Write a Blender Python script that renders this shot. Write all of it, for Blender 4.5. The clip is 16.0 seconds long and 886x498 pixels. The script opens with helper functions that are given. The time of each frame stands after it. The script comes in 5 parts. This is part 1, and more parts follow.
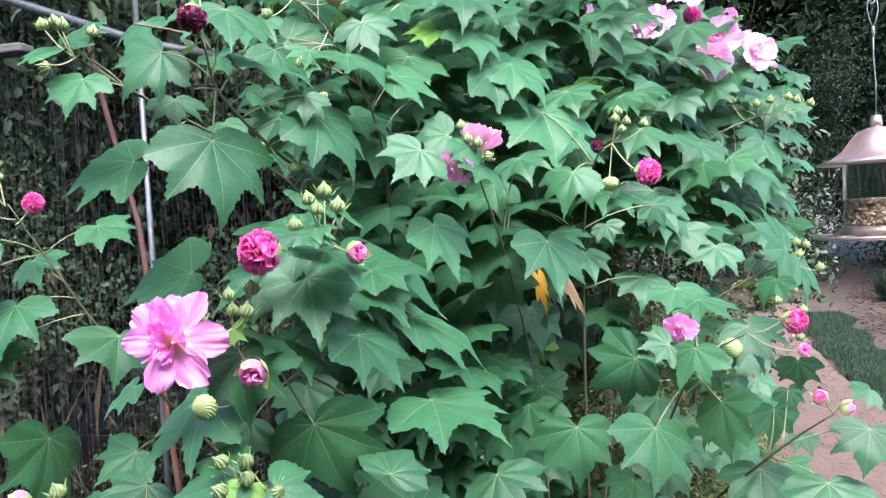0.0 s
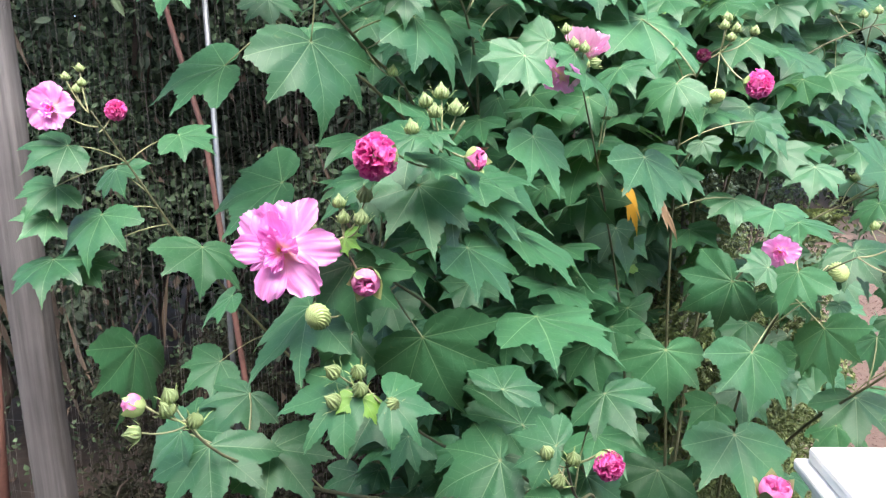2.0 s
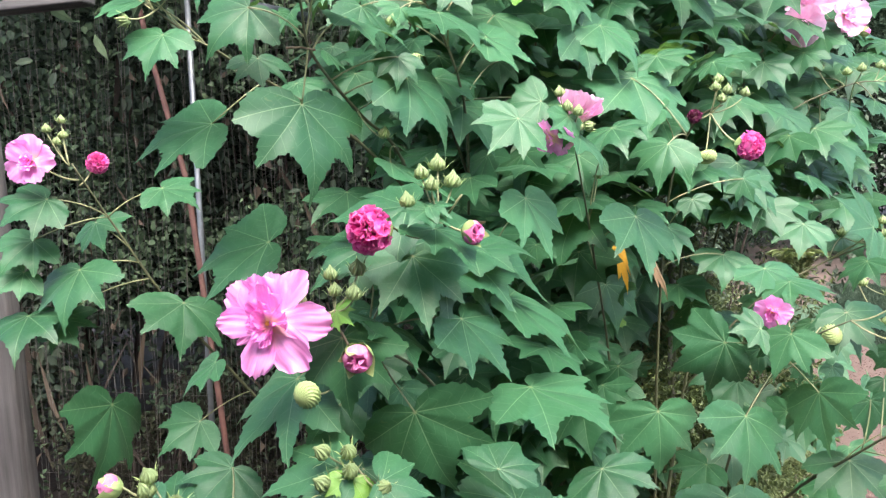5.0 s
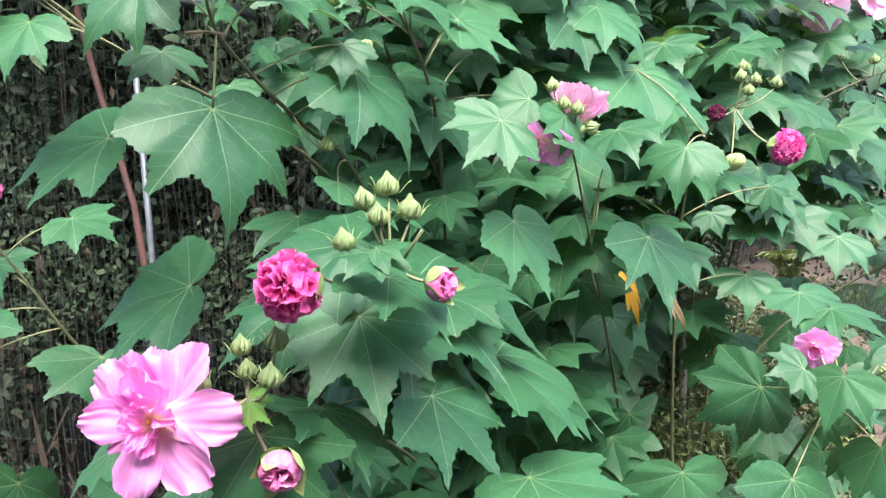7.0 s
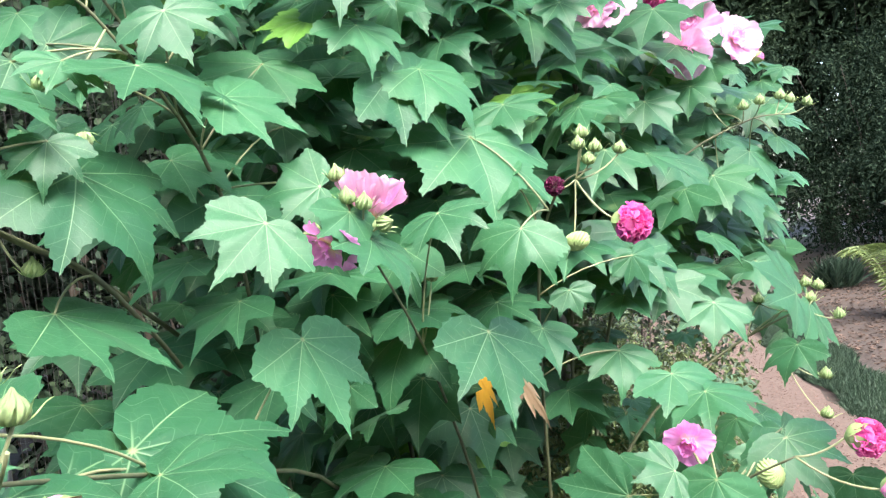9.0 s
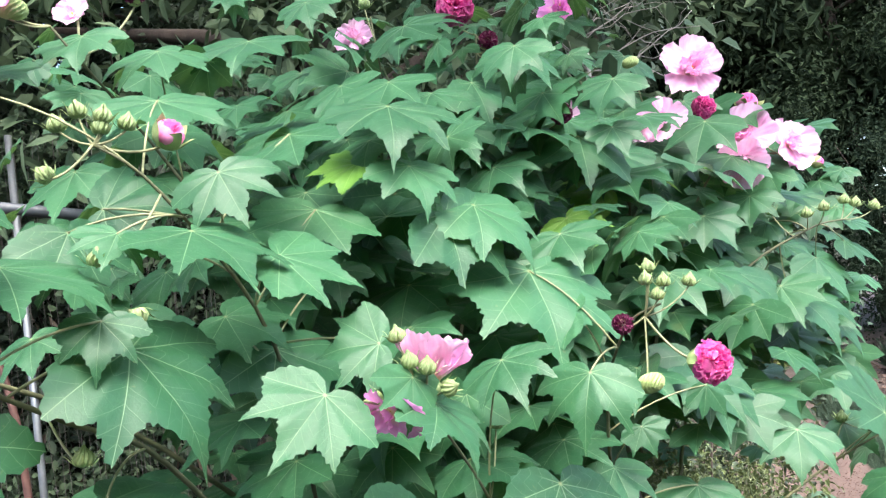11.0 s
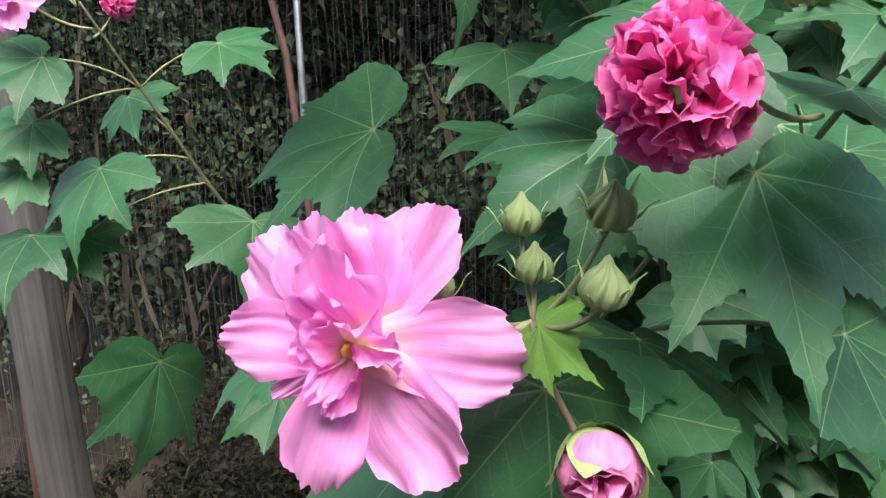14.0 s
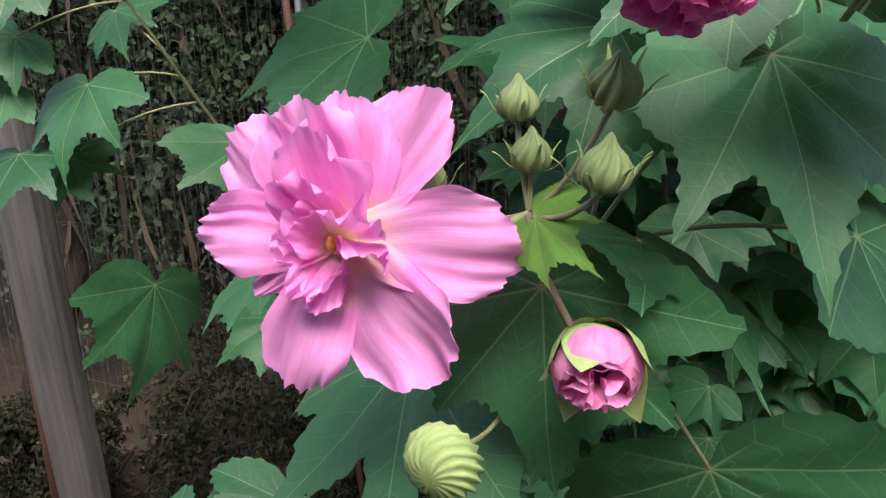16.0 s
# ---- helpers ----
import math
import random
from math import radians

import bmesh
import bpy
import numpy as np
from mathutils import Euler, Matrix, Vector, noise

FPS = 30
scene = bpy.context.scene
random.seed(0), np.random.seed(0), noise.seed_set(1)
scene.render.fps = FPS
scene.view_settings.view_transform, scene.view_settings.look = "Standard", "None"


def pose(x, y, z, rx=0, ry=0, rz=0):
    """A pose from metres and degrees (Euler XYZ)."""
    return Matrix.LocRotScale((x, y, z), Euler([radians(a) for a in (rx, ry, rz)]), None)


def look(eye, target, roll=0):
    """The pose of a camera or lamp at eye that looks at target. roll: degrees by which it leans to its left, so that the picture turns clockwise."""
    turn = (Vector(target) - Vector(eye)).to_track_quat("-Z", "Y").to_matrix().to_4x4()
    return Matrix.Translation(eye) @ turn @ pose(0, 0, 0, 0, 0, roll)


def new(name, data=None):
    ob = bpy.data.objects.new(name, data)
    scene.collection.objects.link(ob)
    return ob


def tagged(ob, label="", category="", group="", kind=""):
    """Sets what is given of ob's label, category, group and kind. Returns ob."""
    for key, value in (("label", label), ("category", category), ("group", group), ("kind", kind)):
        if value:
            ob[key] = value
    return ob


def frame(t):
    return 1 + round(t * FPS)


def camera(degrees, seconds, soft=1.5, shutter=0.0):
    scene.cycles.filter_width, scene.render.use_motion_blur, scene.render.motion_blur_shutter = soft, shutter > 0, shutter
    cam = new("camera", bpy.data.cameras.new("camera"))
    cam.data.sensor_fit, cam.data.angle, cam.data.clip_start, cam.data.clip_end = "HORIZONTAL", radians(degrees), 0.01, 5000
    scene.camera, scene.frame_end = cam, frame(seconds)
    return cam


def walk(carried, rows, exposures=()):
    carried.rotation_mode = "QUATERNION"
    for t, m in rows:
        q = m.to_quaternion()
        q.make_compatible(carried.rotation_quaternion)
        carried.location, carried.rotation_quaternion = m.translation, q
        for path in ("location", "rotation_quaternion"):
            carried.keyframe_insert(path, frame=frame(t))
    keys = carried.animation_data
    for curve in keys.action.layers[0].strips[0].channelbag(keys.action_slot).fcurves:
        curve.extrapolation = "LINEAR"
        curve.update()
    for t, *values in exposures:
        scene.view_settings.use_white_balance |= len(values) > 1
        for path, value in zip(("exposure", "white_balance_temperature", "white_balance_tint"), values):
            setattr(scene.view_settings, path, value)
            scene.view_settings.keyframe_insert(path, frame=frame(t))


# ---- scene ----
cam = camera(60.0, 16.0, 1.3)
# seconds, stops, white balance
EXPOSURE = [(0.0, 2.52, 5900, 12), (0.5, 2.52, 5950, 12), (1.0, 2.49, 6250, 11), (2.0, 2.49, 6400, 11), (3.5, 2.53, 6400, 10), (5.8, 2.49, 6600, 10), (6.5, 2.49, 6850, 11), (7.0, 2.53, 6350, 9), (9.0, 2.71, 6300, 5),
            (11.5, 2.52, 6350, 9), (12.6, 2.52, 6350, 9), (13.6, 2.35, 6450, 4), (14.5, 1.79, 6650, 7), (16.0, 1.77, 6650, 8)]
PATH = [
    (0, (0.296, 0.158, 1.588), (0.01, 2.135, 1.508), -3.2),
    (0.5, (0.315, 0.219, 1.58), (-0.08, 2.178, 1.49), -3.9),
    (1, (0.275, 0.227, 1.549), (-0.173, 2.167, 1.362), -2.7),
    (1.5, (0.217, 0.193, 1.558), (-0.23, 2.126, 1.31), -2.2),
    (2, (0.202, 0.185, 1.572), (-0.194, 2.127, 1.302), -2.4),
    (2.5, (0.222, 0.188, 1.566), (-0.132, 2.141, 1.313), -2.9),
    (3, (0.22, 0.176, 1.625), (-0.111, 2.141, 1.457), -2.1),
    (3.5, (0.189, 0.179, 1.634), (-0.121, 2.151, 1.518), -1.9),
    (3.7, (0.18, 0.183, 1.611), (-0.139, 2.152, 1.475), -2.3),
    (5.8, (0.186, 0.291, 1.616), (-0.224, 2.239, 1.424), -0.0),
    (6, (0.2, 0.334, 1.621), (-0.258, 2.274, 1.451), -0.1),
    (6.5, (0.19, 0.399, 1.621), (-0.255, 2.342, 1.464), -1.6),
    (7, (0.163, 0.461, 1.624), (-0.145, 2.431, 1.463), -3.5),
    (7.5, (0.218, 0.526, 1.626), (-0.041, 2.501, 1.448), -4.5),
    (8, (0.301, 0.601, 1.648), (0.062, 2.579, 1.476), -3.2),
    (8.5, (0.307, 0.632, 1.66), (0.102, 2.616, 1.52), -4.2),
    (9, (0.3, 0.644, 1.68), (0.172, 2.638, 1.599), -6.5),
    (9.2, (0.301, 0.651, 1.689), (0.213, 2.649, 1.637), -7.5),
    (11.3, (0.278, 0.682, 1.756), (0.019, 2.657, 1.935), -8.3),
    (11.5, (0.247, 0.675, 1.761), (-0.062, 2.642, 1.944), -7.6),
    (12, (0.188, 0.67, 1.724), (-0.237, 2.619, 1.873), -5.7),
    (12.5, (0.123, 0.68, 1.678), (-0.368, 2.618, 1.631), -4.3),
    (13, (0.085, 0.693, 1.63), (-0.493, 2.594, 1.407), -2.4),
    (13.5, (0.035, 0.708, 1.607), (-0.606, 2.574, 1.278), -2.0),
    (14, (-0.016, 0.722, 1.568), (-0.656, 2.564, 1.121), -1.7),
    (14.5, (-0.035, 0.724, 1.548), (-0.661, 2.539, 0.989), -0.3),
    (15, (-0.034, 0.721, 1.545), (-0.647, 2.534, 0.965), -0.1),
    (15.5, (-0.023, 0.726, 1.546), (-0.657, 2.522, 0.935), -0.8),
    (16, (-0.017, 0.735, 1.546), (-0.649, 2.534, 0.943), -1.4),
]
walk(cam, [(t, look(eye, target, roll)) for t, eye, target, roll in PATH], EXPOSURE)

# ---- world and sun ----
SUN_UP, SUN_ROUND = 56, 152
sky = bpy.data.worlds.new("overcast")
scene.world = sky
sky.use_nodes = True
wn = sky.node_tree
wn.nodes.clear()
tex = wn.nodes.new("ShaderNodeTexSky")
tex.sky_type = "NISHITA"
tex.sun_disc = False
tex.sun_elevation, tex.sun_rotation = radians(SUN_UP), radians(SUN_ROUND)
tex.dust_density, tex.air_density, tex.ozone_density = 4.0, 1.0, 1.0
bgn = wn.nodes.new("ShaderNodeBackground")
bgn.inputs["Strength"].default_value = 0.15
wout = wn.nodes.new("ShaderNodeOutputWorld")
wn.links.new(tex.outputs[0], bgn.inputs[0])
wn.links.new(bgn.outputs[0], wout.inputs[0])
sun = new("sun", bpy.data.lights.new("sun", "SUN"))
sun.data.energy, sun.data.angle, sun.data.color = 1.5, radians(45), (1.0, 0.97, 0.92)
REACH = 10 / math.tan(radians(SUN_UP))
sun.matrix_world = look((0, 0, 10), (math.sin(radians(SUN_ROUND)) * -REACH, math.cos(radians(SUN_ROUND)) * -REACH, 0))


# ---- materials ----
def material(name):
    m = bpy.data.materials.new(name)
    m.use_nodes = True
    nt = m.node_tree
    nt.nodes.clear()
    out = nt.nodes.new("ShaderNodeOutputMaterial")
    b = nt.nodes.new("ShaderNodeBsdfPrincipled")
    nt.links.new(b.outputs[0], out.inputs[0])
    return m, nt, b, out


def node(nt, kind, **values):
    n = nt.nodes.new(kind)
    for k, v in values.items():
        n.inputs[k].default_value = v
    return n


def calc(nt, op, a, b=None, c=None):
    n = nt.nodes.new("ShaderNodeMath")
    n.operation = op
    for i, v in enumerate((a, b, c)):
        if v is None:
            continue
        if isinstance(v, (int, float)):
            n.inputs[i].default_value = v
        else:
            nt.links.new(v, n.inputs[i])
    return n.outputs[0]


def mix(nt, fac, a, b, blend="MIX"):
    n = nt.nodes.new("ShaderNodeMix")
    n.data_type, n.blend_type = "RGBA", blend
    for i, v in ((0, fac), (6, a), (7, b)):
        if isinstance(v, (int, float)):
            n.inputs[i].default_value = v
        elif isinstance(v, tuple):
            n.inputs[i].default_value = (*v, 1)
        else:
            nt.links.new(v, n.inputs[i])
    return n.outputs[2]


def ramp(nt, fac, *stops):
    n = nt.nodes.new("ShaderNodeValToRGB")
    el = n.color_ramp.elements
    while len(el) < len(stops):
        el.new(0.5)
    for e, (p, c) in zip(el, stops):
        e.position, e.color = p, (*c, 1)
    nt.links.new(fac, n.inputs[0])
    return n.outputs[0]


def noise_tex(nt, scale, detail=3.0, rough=0.5, coord="Object"):
    tc = nt.nodes.new("ShaderNodeTexCoord")
    n = node(nt, "ShaderNodeTexNoise", Scale=scale, Detail=detail, Roughness=rough)
    nt.links.new(tc.outputs[coord], n.inputs["Vector"])
    return n


def bump(nt, b, height, strength, distance):
    n = node(nt, "ShaderNodeBump", Strength=strength, Distance=distance)
    nt.links.new(height, n.inputs["Height"])
    nt.links.new(n.outputs[0], b.inputs["Normal"])


def see_through(nt, b, out, colour, share):
    """Lets part of the light pass through a thin leaf or petal."""
    tr = nt.nodes.new("ShaderNodeBsdfTranslucent")
    if isinstance(colour, tuple):
        tr.inputs[0].default_value = (*colour, 1)
    else:
        nt.links.new(colour, tr.inputs[0])
    ms = nt.nodes.new("ShaderNodeMixShader")
    ms.inputs[0].default_value = share
    nt.links.new(b.outputs[0], ms.inputs[1])
    nt.links.new(tr.outputs[0], ms.inputs[2])
    nt.links.new(ms.outputs[0], out.inputs[0])


def leaf_material(name, dark, light, vein, rough=0.48):
    m, nt, b, out = material(name)
    uv = nt.nodes.new("ShaderNodeUVMap")
    sep = nt.nodes.new("ShaderNodeSeparateXYZ")
    nt.links.new(uv.outputs[0], sep.inputs[0])
    u, v = sep.outputs[0], sep.outputs[1]
    # main veins taper to the tips; side veins leave them at a slant
    width = calc(nt, "MULTIPLY_ADD", v, -0.0060, 0.0085)
    main = calc(nt, "SUBTRACT", 1.0, calc(nt, "SMOOTH_MIN", calc(nt, "DIVIDE", u, width), 1.0, 0.3))
    main = calc(nt, "MAXIMUM", main, 0.0)
    wob = noise_tex(nt, 3.0, 2.0)
    slant = calc(nt, "SUBTRACT", calc(nt, "MULTIPLY_ADD", wob.outputs[0], 0.10, v), calc(nt, "MULTIPLY", u, 0.95))
    tri = calc(nt, "PINGPONG", slant, 0.062)
    side = calc(nt, "MAXIMUM", calc(nt, "SUBTRACT", 1.0, calc(nt, "DIVIDE", tri, 0.0040)), 0.0)
    side = calc(nt, "MULTIPLY", side, calc(nt, "SUBTRACT", 1.0, calc(nt, "MULTIPLY", u, 3.2)))
    side = calc(nt, "MAXIMUM", side, 0.0)
    cells = node(nt, "ShaderNodeTexVoronoi", Scale=9.0)
    cells.feature = "DISTANCE_TO_EDGE"
    cells.voronoi_dimensions = "2D"
    spot_at = nt.nodes.new("ShaderNodeTexCoord")
    nt.links.new(spot_at.outputs["Object"], cells.inputs["Vector"])
    net = calc(nt, "MAXIMUM", calc(nt, "SUBTRACT", 1.0, calc(nt, "DIVIDE", cells.outputs["Distance"], 0.035)), 0.0)
    veins = calc(nt, "MAXIMUM", calc(nt, "MULTIPLY", main, 0.68), calc(nt, "MULTIPLY", side, 0.34))
    veins = calc(nt, "MAXIMUM", veins, calc(nt, "MULTIPLY", net, 0.06))
    info = nt.nodes.new("ShaderNodeObjectInfo")
    big = noise_tex(nt, 2.2, 3.0)
    fac = calc(nt, "MULTIPLY_ADD", info.outputs["Random"], 0.65, calc(nt, "MULTIPLY_ADD", big.outputs[0], 0.8, -0.2))
    base = ramp(nt, fac, (0.1, dark), (0.9, light))
    fine = noise_tex(nt, 26.0, 4.0, 0.65)
    base = mix(nt, calc(nt, "MULTIPLY", fine.outputs[0], 0.5), base, dark)
    spots = ramp(nt, noise_tex(nt, 17.0, 2.0, 0.4).outputs[0], (0.70, (0, 0, 0)), (0.78, (1, 1, 1)))
    base = mix(nt, calc(nt, "MULTIPLY", spots, 0.17), base, (0.30, 0.28, 0.10))
    col = mix(nt, veins, base, vein)
    # the tan spot where the stalk joins
    spot = calc(nt, "MAXIMUM", calc(nt, "SUBTRACT", 1.0, calc(nt, "DIVIDE", v, 0.030)), 0.0)
    col = mix(nt, calc(nt, "MULTIPLY", spot, 0.8), col, (0.36, 0.33, 0.15))
    nt.links.new(col, b.inputs["Base Color"])
    b.inputs["Roughness"].default_value = rough
    b.inputs["Specular IOR Level"].default_value = 0.40
    b.inputs["Sheen Weight"].default_value = 0.05
    hgt = calc(nt, "SUBTRACT", calc(nt, "MULTIPLY", fine.outputs[0], 0.5), calc(nt, "MULTIPLY", veins, 0.8))
    bump(nt, b, hgt, 0.16, 0.006)
    see_through(nt, b, out, mix(nt, 0.5, col, (0.20, 0.36, 0.05)), 0.22)
    return m


def petal_material(name, edge, mid, heart, heart_to, rough=0.55, rim=0.0):
    m, nt, b, out = material(name)
    uv = nt.nodes.new("ShaderNodeUVMap")
    sep = nt.nodes.new("ShaderNodeSeparateXYZ")
    nt.links.new(uv.outputs[0], sep.inputs[0])
    com = nt.nodes.new("ShaderNodeCombineXYZ")
    nt.links.new(calc(nt, "MULTIPLY", sep.outputs[0], 26.0), com.inputs[0])
    nt.links.new(calc(nt, "MULTIPLY", sep.outputs[1], 1.6), com.inputs[1])
    info = nt.nodes.new("ShaderNodeObjectInfo")
    nt.links.new(calc(nt, "MULTIPLY", info.outputs["Random"], 30.0), com.inputs[2])
    st = node(nt, "ShaderNodeTexNoise", Scale=1.0, Detail=3.0, Roughness=0.6)
    nt.links.new(com.outputs[0], st.inputs["Vector"])
    cl = noise_tex(nt, 3.0, 3.0)
    f = calc(nt, "MULTIPLY_ADD", st.outputs[0], 0.6, calc(nt, "MULTIPLY_ADD", cl.outputs[0], 0.8, -0.25))
    col = ramp(nt, f, (0.25, mid), (0.62, edge))
    h = calc(nt, "SUBTRACT", 1.0, calc(nt, "DIVIDE", sep.outputs[1], heart_to))
    h = calc(nt, "MAXIMUM", calc(nt, "MINIMUM", calc(nt, "MULTIPLY_ADD", st.outputs[0], 0.12, h), 1.0), 0.0)
    col = mix(nt, h, col, heart)
    if rim:
        tip = calc(nt, "MAXIMUM", calc(nt, "MULTIPLY_ADD", sep.outputs[1], 5.0, -3.9), 0.0)
        col = mix(nt, calc(nt, "MULTIPLY", calc(nt, "MINIMUM", tip, 1.0), rim), col, (0.93, 0.42, 0.68))
    nt.links.new(col, b.inputs["Base Color"])
    b.inputs["Roughness"].default_value = rough
    b.inputs["Specular IOR Level"].default_value = 0.3
    b.inputs["Sheen Weight"].default_value = 0.15
    bump(nt, b, st.outputs[0], 0.12, 0.006)
    see_through(nt, b, out, col, 0.40)
    return m


def mottled(name, a, b_, scale, rough=0.8, rel=0.4, dist=0.01, spread=(0.3, 0.7), island=False, through_share=0.0, metal=0.0, gloss=0.5):
    m, nt, b, out = material(name)
    n1, n2 = noise_tex(nt, scale, 5.0, 0.6), noise_tex(nt, scale * 6.3, 4.0, 0.6)
    f = calc(nt, "MULTIPLY_ADD", n2.outputs[0], 0.4, calc(nt, "MULTIPLY", n1.outputs[0], 0.6))
    if island:
        geo = nt.nodes.new("ShaderNodeNewGeometry")
        f = calc(nt, "MULTIPLY_ADD", geo.outputs["Random Per Island"], 0.55, calc(nt, "MULTIPLY", f, 0.45))
    col = ramp(nt, f, (spread[0], a), (spread[1], b_))
    nt.links.new(col, b.inputs["Base Color"])
    b.inputs["Roughness"].default_value = rough
    b.inputs["Metallic"].default_value = metal
    b.inputs["Specular IOR Level"].default_value = gloss
    if rel:
        bump(nt, b, f, rel, dist)
    if through_share:
        see_through(nt, b, out, col, through_share)
    return m


def grained(name, a, b_, along, across, rough=0.8, rel=0.5):
    """Weathered timber: grain runs along z."""
    m, nt, b, out = material(name)
    tc = nt.nodes.new("ShaderNodeTexCoord")
    mp = node(nt, "ShaderNodeMapping", Scale=(across, across, along))
    nt.links.new(tc.outputs["Object"], mp.inputs[0])
    n1 = node(nt, "ShaderNodeTexNoise", Scale=1.0, Detail=6.0, Roughness=0.65)
    nt.links.new(mp.outputs[0], n1.inputs["Vector"])
    n2 = noise_tex(nt, 5.0, 3.0)
    f = calc(nt, "MULTIPLY_ADD", n2.outputs[0], 0.4, calc(nt, "MULTIPLY", n1.outputs[0], 0.65))
    col = ramp(nt, f, (0.32, a), (0.7, b_))
    nt.links.new(col, b.inputs["Base Color"])
    b.inputs["Roughness"].default_value = rough
    bump(nt, b, n1.outputs[0], rel, 0.006)
    return m


LEAF = leaf_material("hibiscus_leaf", (0.013, 0.072, 0.029), (0.050, 0.170, 0.073), (0.25, 0.38, 0.19))
LEAF_YOUNG = leaf_material("young_leaf", (0.09, 0.22, 0.03), (0.16, 0.33, 0.05), (0.34, 0.46, 0.16))
LEAF_DRY = leaf_material("dry_leaf", (0.14, 0.08, 0.045), (0.36, 0.24, 0.14), (0.35, 0.25, 0.15), 0.8)
LEAF_YELLOW = leaf_material("yellow_leaf", (0.55, 0.26, 0.02), (0.75, 0.42, 0.03), (0.6, 0.4, 0.1), 0.7)
PINK = petal_material("pink_petal", (0.94, 0.42, 0.82), (0.91, 0.29, 0.71), (0.93, 0.82, 0.52), 0.40)
PALE = petal_material("pale_petal", (0.95, 0.64, 0.83), (0.93, 0.47, 0.74), (0.86, 0.74, 0.50), 0.25)
MAGENTA = petal_material("magenta_petal", (0.86, 0.12, 0.47), (0.66, 0.035, 0.29), (0.48, 0.015, 0.16), 0.3, rim=0.35)
ROSE = petal_material("rose_bud_petal", (0.94, 0.42, 0.74), (0.90, 0.22, 0.57), (0.87, 0.30, 0.55), 0.2, rim=0.5)
FADED = petal_material("faded_petal", (0.20, 0.02, 0.09), (0.09, 0.01, 0.04), (0.4, 0.25, 0.2), 0.3)
BUD = mottled("bud_green", (0.125, 0.190, 0.070), (0.26, 0.325, 0.140), 60, 0.65, 0.3, 0.002)
BUD_LIME = mottled("lime_calyx", (0.22, 0.32, 0.10), (0.39, 0.47, 0.20), 60, 0.6, 0.3, 0.002)
STAMEN = mottled("stamen", (0.70, 0.36, 0.04), (0.85, 0.60, 0.15), 200, 0.7, 0.3, 0.001)
STEM = mottled("green_stem", (0.045, 0.055, 0.025), (0.13, 0.13, 0.065), 18, 0.7, 0.4, 0.003)
STALK = mottled("leaf_stalk", (0.16, 0.18, 0.085), (0.31, 0.31, 0.165), 22, 0.6, 0.3, 0.002)
WOODY = mottled("woody_stem", (0.10, 0.075, 0.05), (0.24, 0.19, 0.13), 14, 0.85, 0.6, 0.005)
TIMBER = grained("weathered_timber", (0.028, 0.026, 0.026), (0.142, 0.131, 0.133), 2.5, 60, 0.85, 0.8)
WIRE = mottled("old_wire", (0.055, 0.050, 0.045), (0.16, 0.145, 0.13), 12, 0.6, 0.2, 0.001)
GALV = mottled("galvanised_steel", (0.15, 0.16, 0.175), (0.28, 0.295, 0.31), 9, 0.5, 0.2, 0.001, metal=0.7)
RUST = mottled("rusty_steel", (0.055, 0.024, 0.020), (0.13, 0.055, 0.042), 16, 0.75, 0.5, 0.002)
BLACK_PIPE = mottled("black_pipe", (0.035, 0.04, 0.048), (0.09, 0.10, 0.115), 10, 0.45, 0.2, 0.001)
BARK = grained("dark_bark", (0.018, 0.013, 0.011), (0.065, 0.048, 0.039), 5, 45, 0.95, 1.0)
IVY = mottled("vine_leaf", (0.026, 0.050, 0.026), (0.135, 0.190, 0.105), 9, 0.62, 0, 0.01, (0.2, 0.85), True, 0.15, gloss=0.18)
DRYVINE = mottled("dead_vine", (0.022, 0.017, 0.014), (0.12, 0.092, 0.068), 14, 0.9, 0.3, 0.003, (0.2, 0.85), True, gloss=0.18)
BOX = mottled("small_bush_leaf", (0.045, 0.075, 0.022), (0.215, 0.265, 0.095), 9, 0.5, 0, 0.01, (0.15, 0.9), True, 0.2)
# both backdrop leaf colours kept below true leaf tone, deep shade included
HEDGE = mottled("shaded_evergreen_leaf", (0.008, 0.015, 0.009), (0.028, 0.045, 0.026), 0.6, 0.8, 0, 0.01, (0.2, 0.9), True, 0.1, gloss=0.06)
PINE = mottled("shaded_far_tree_leaf", (0.008, 0.014, 0.008), (0.026, 0.042, 0.020), 0.4, 0.8, 0, 0.01, (0.2, 0.9), True, 0.1, gloss=0.06)
GRASS = mottled("border_grass", (0.016, 0.032, 0.020), (0.058, 0.090, 0.056), 2.0, 0.5, 0, 0.01, (0.2, 0.9), True, 0.1, gloss=0.18)
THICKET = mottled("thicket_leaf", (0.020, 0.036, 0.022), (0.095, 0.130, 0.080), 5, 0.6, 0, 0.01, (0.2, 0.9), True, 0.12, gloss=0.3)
# undergrowth leaf colour darkened to imitate the shade along the fence
UNDER = mottled("shaded_undergrowth_leaf", (0.011, 0.010, 0.007), (0.034, 0.038, 0.021), 5, 0.75, 0, 0.01, (0.2, 0.95), True, 0.1, gloss=0.15)
FERN = mottled("fern_frond", (0.05, 0.08, 0.02), (0.19, 0.23, 0.07), 5, 0.6, 0, 0.01, (0.2, 0.9), True, 0.2)
SOIL = mottled("bark_mulch_soil", (0.020, 0.013, 0.010), (0.062, 0.041, 0.032), 3.0, 0.95, 1.0, 0.02)
PATHM = mottled("red_gravel", (0.062, 0.038, 0.030), (0.118, 0.078, 0.063), 26.0, 0.95, 0.6, 0.006)
PEBBLE = mottled("red_gravel_stone", (0.07, 0.042, 0.034), (0.19, 0.124, 0.102), 30, 0.9, 0.3, 0.003, (0.2, 0.85), True)
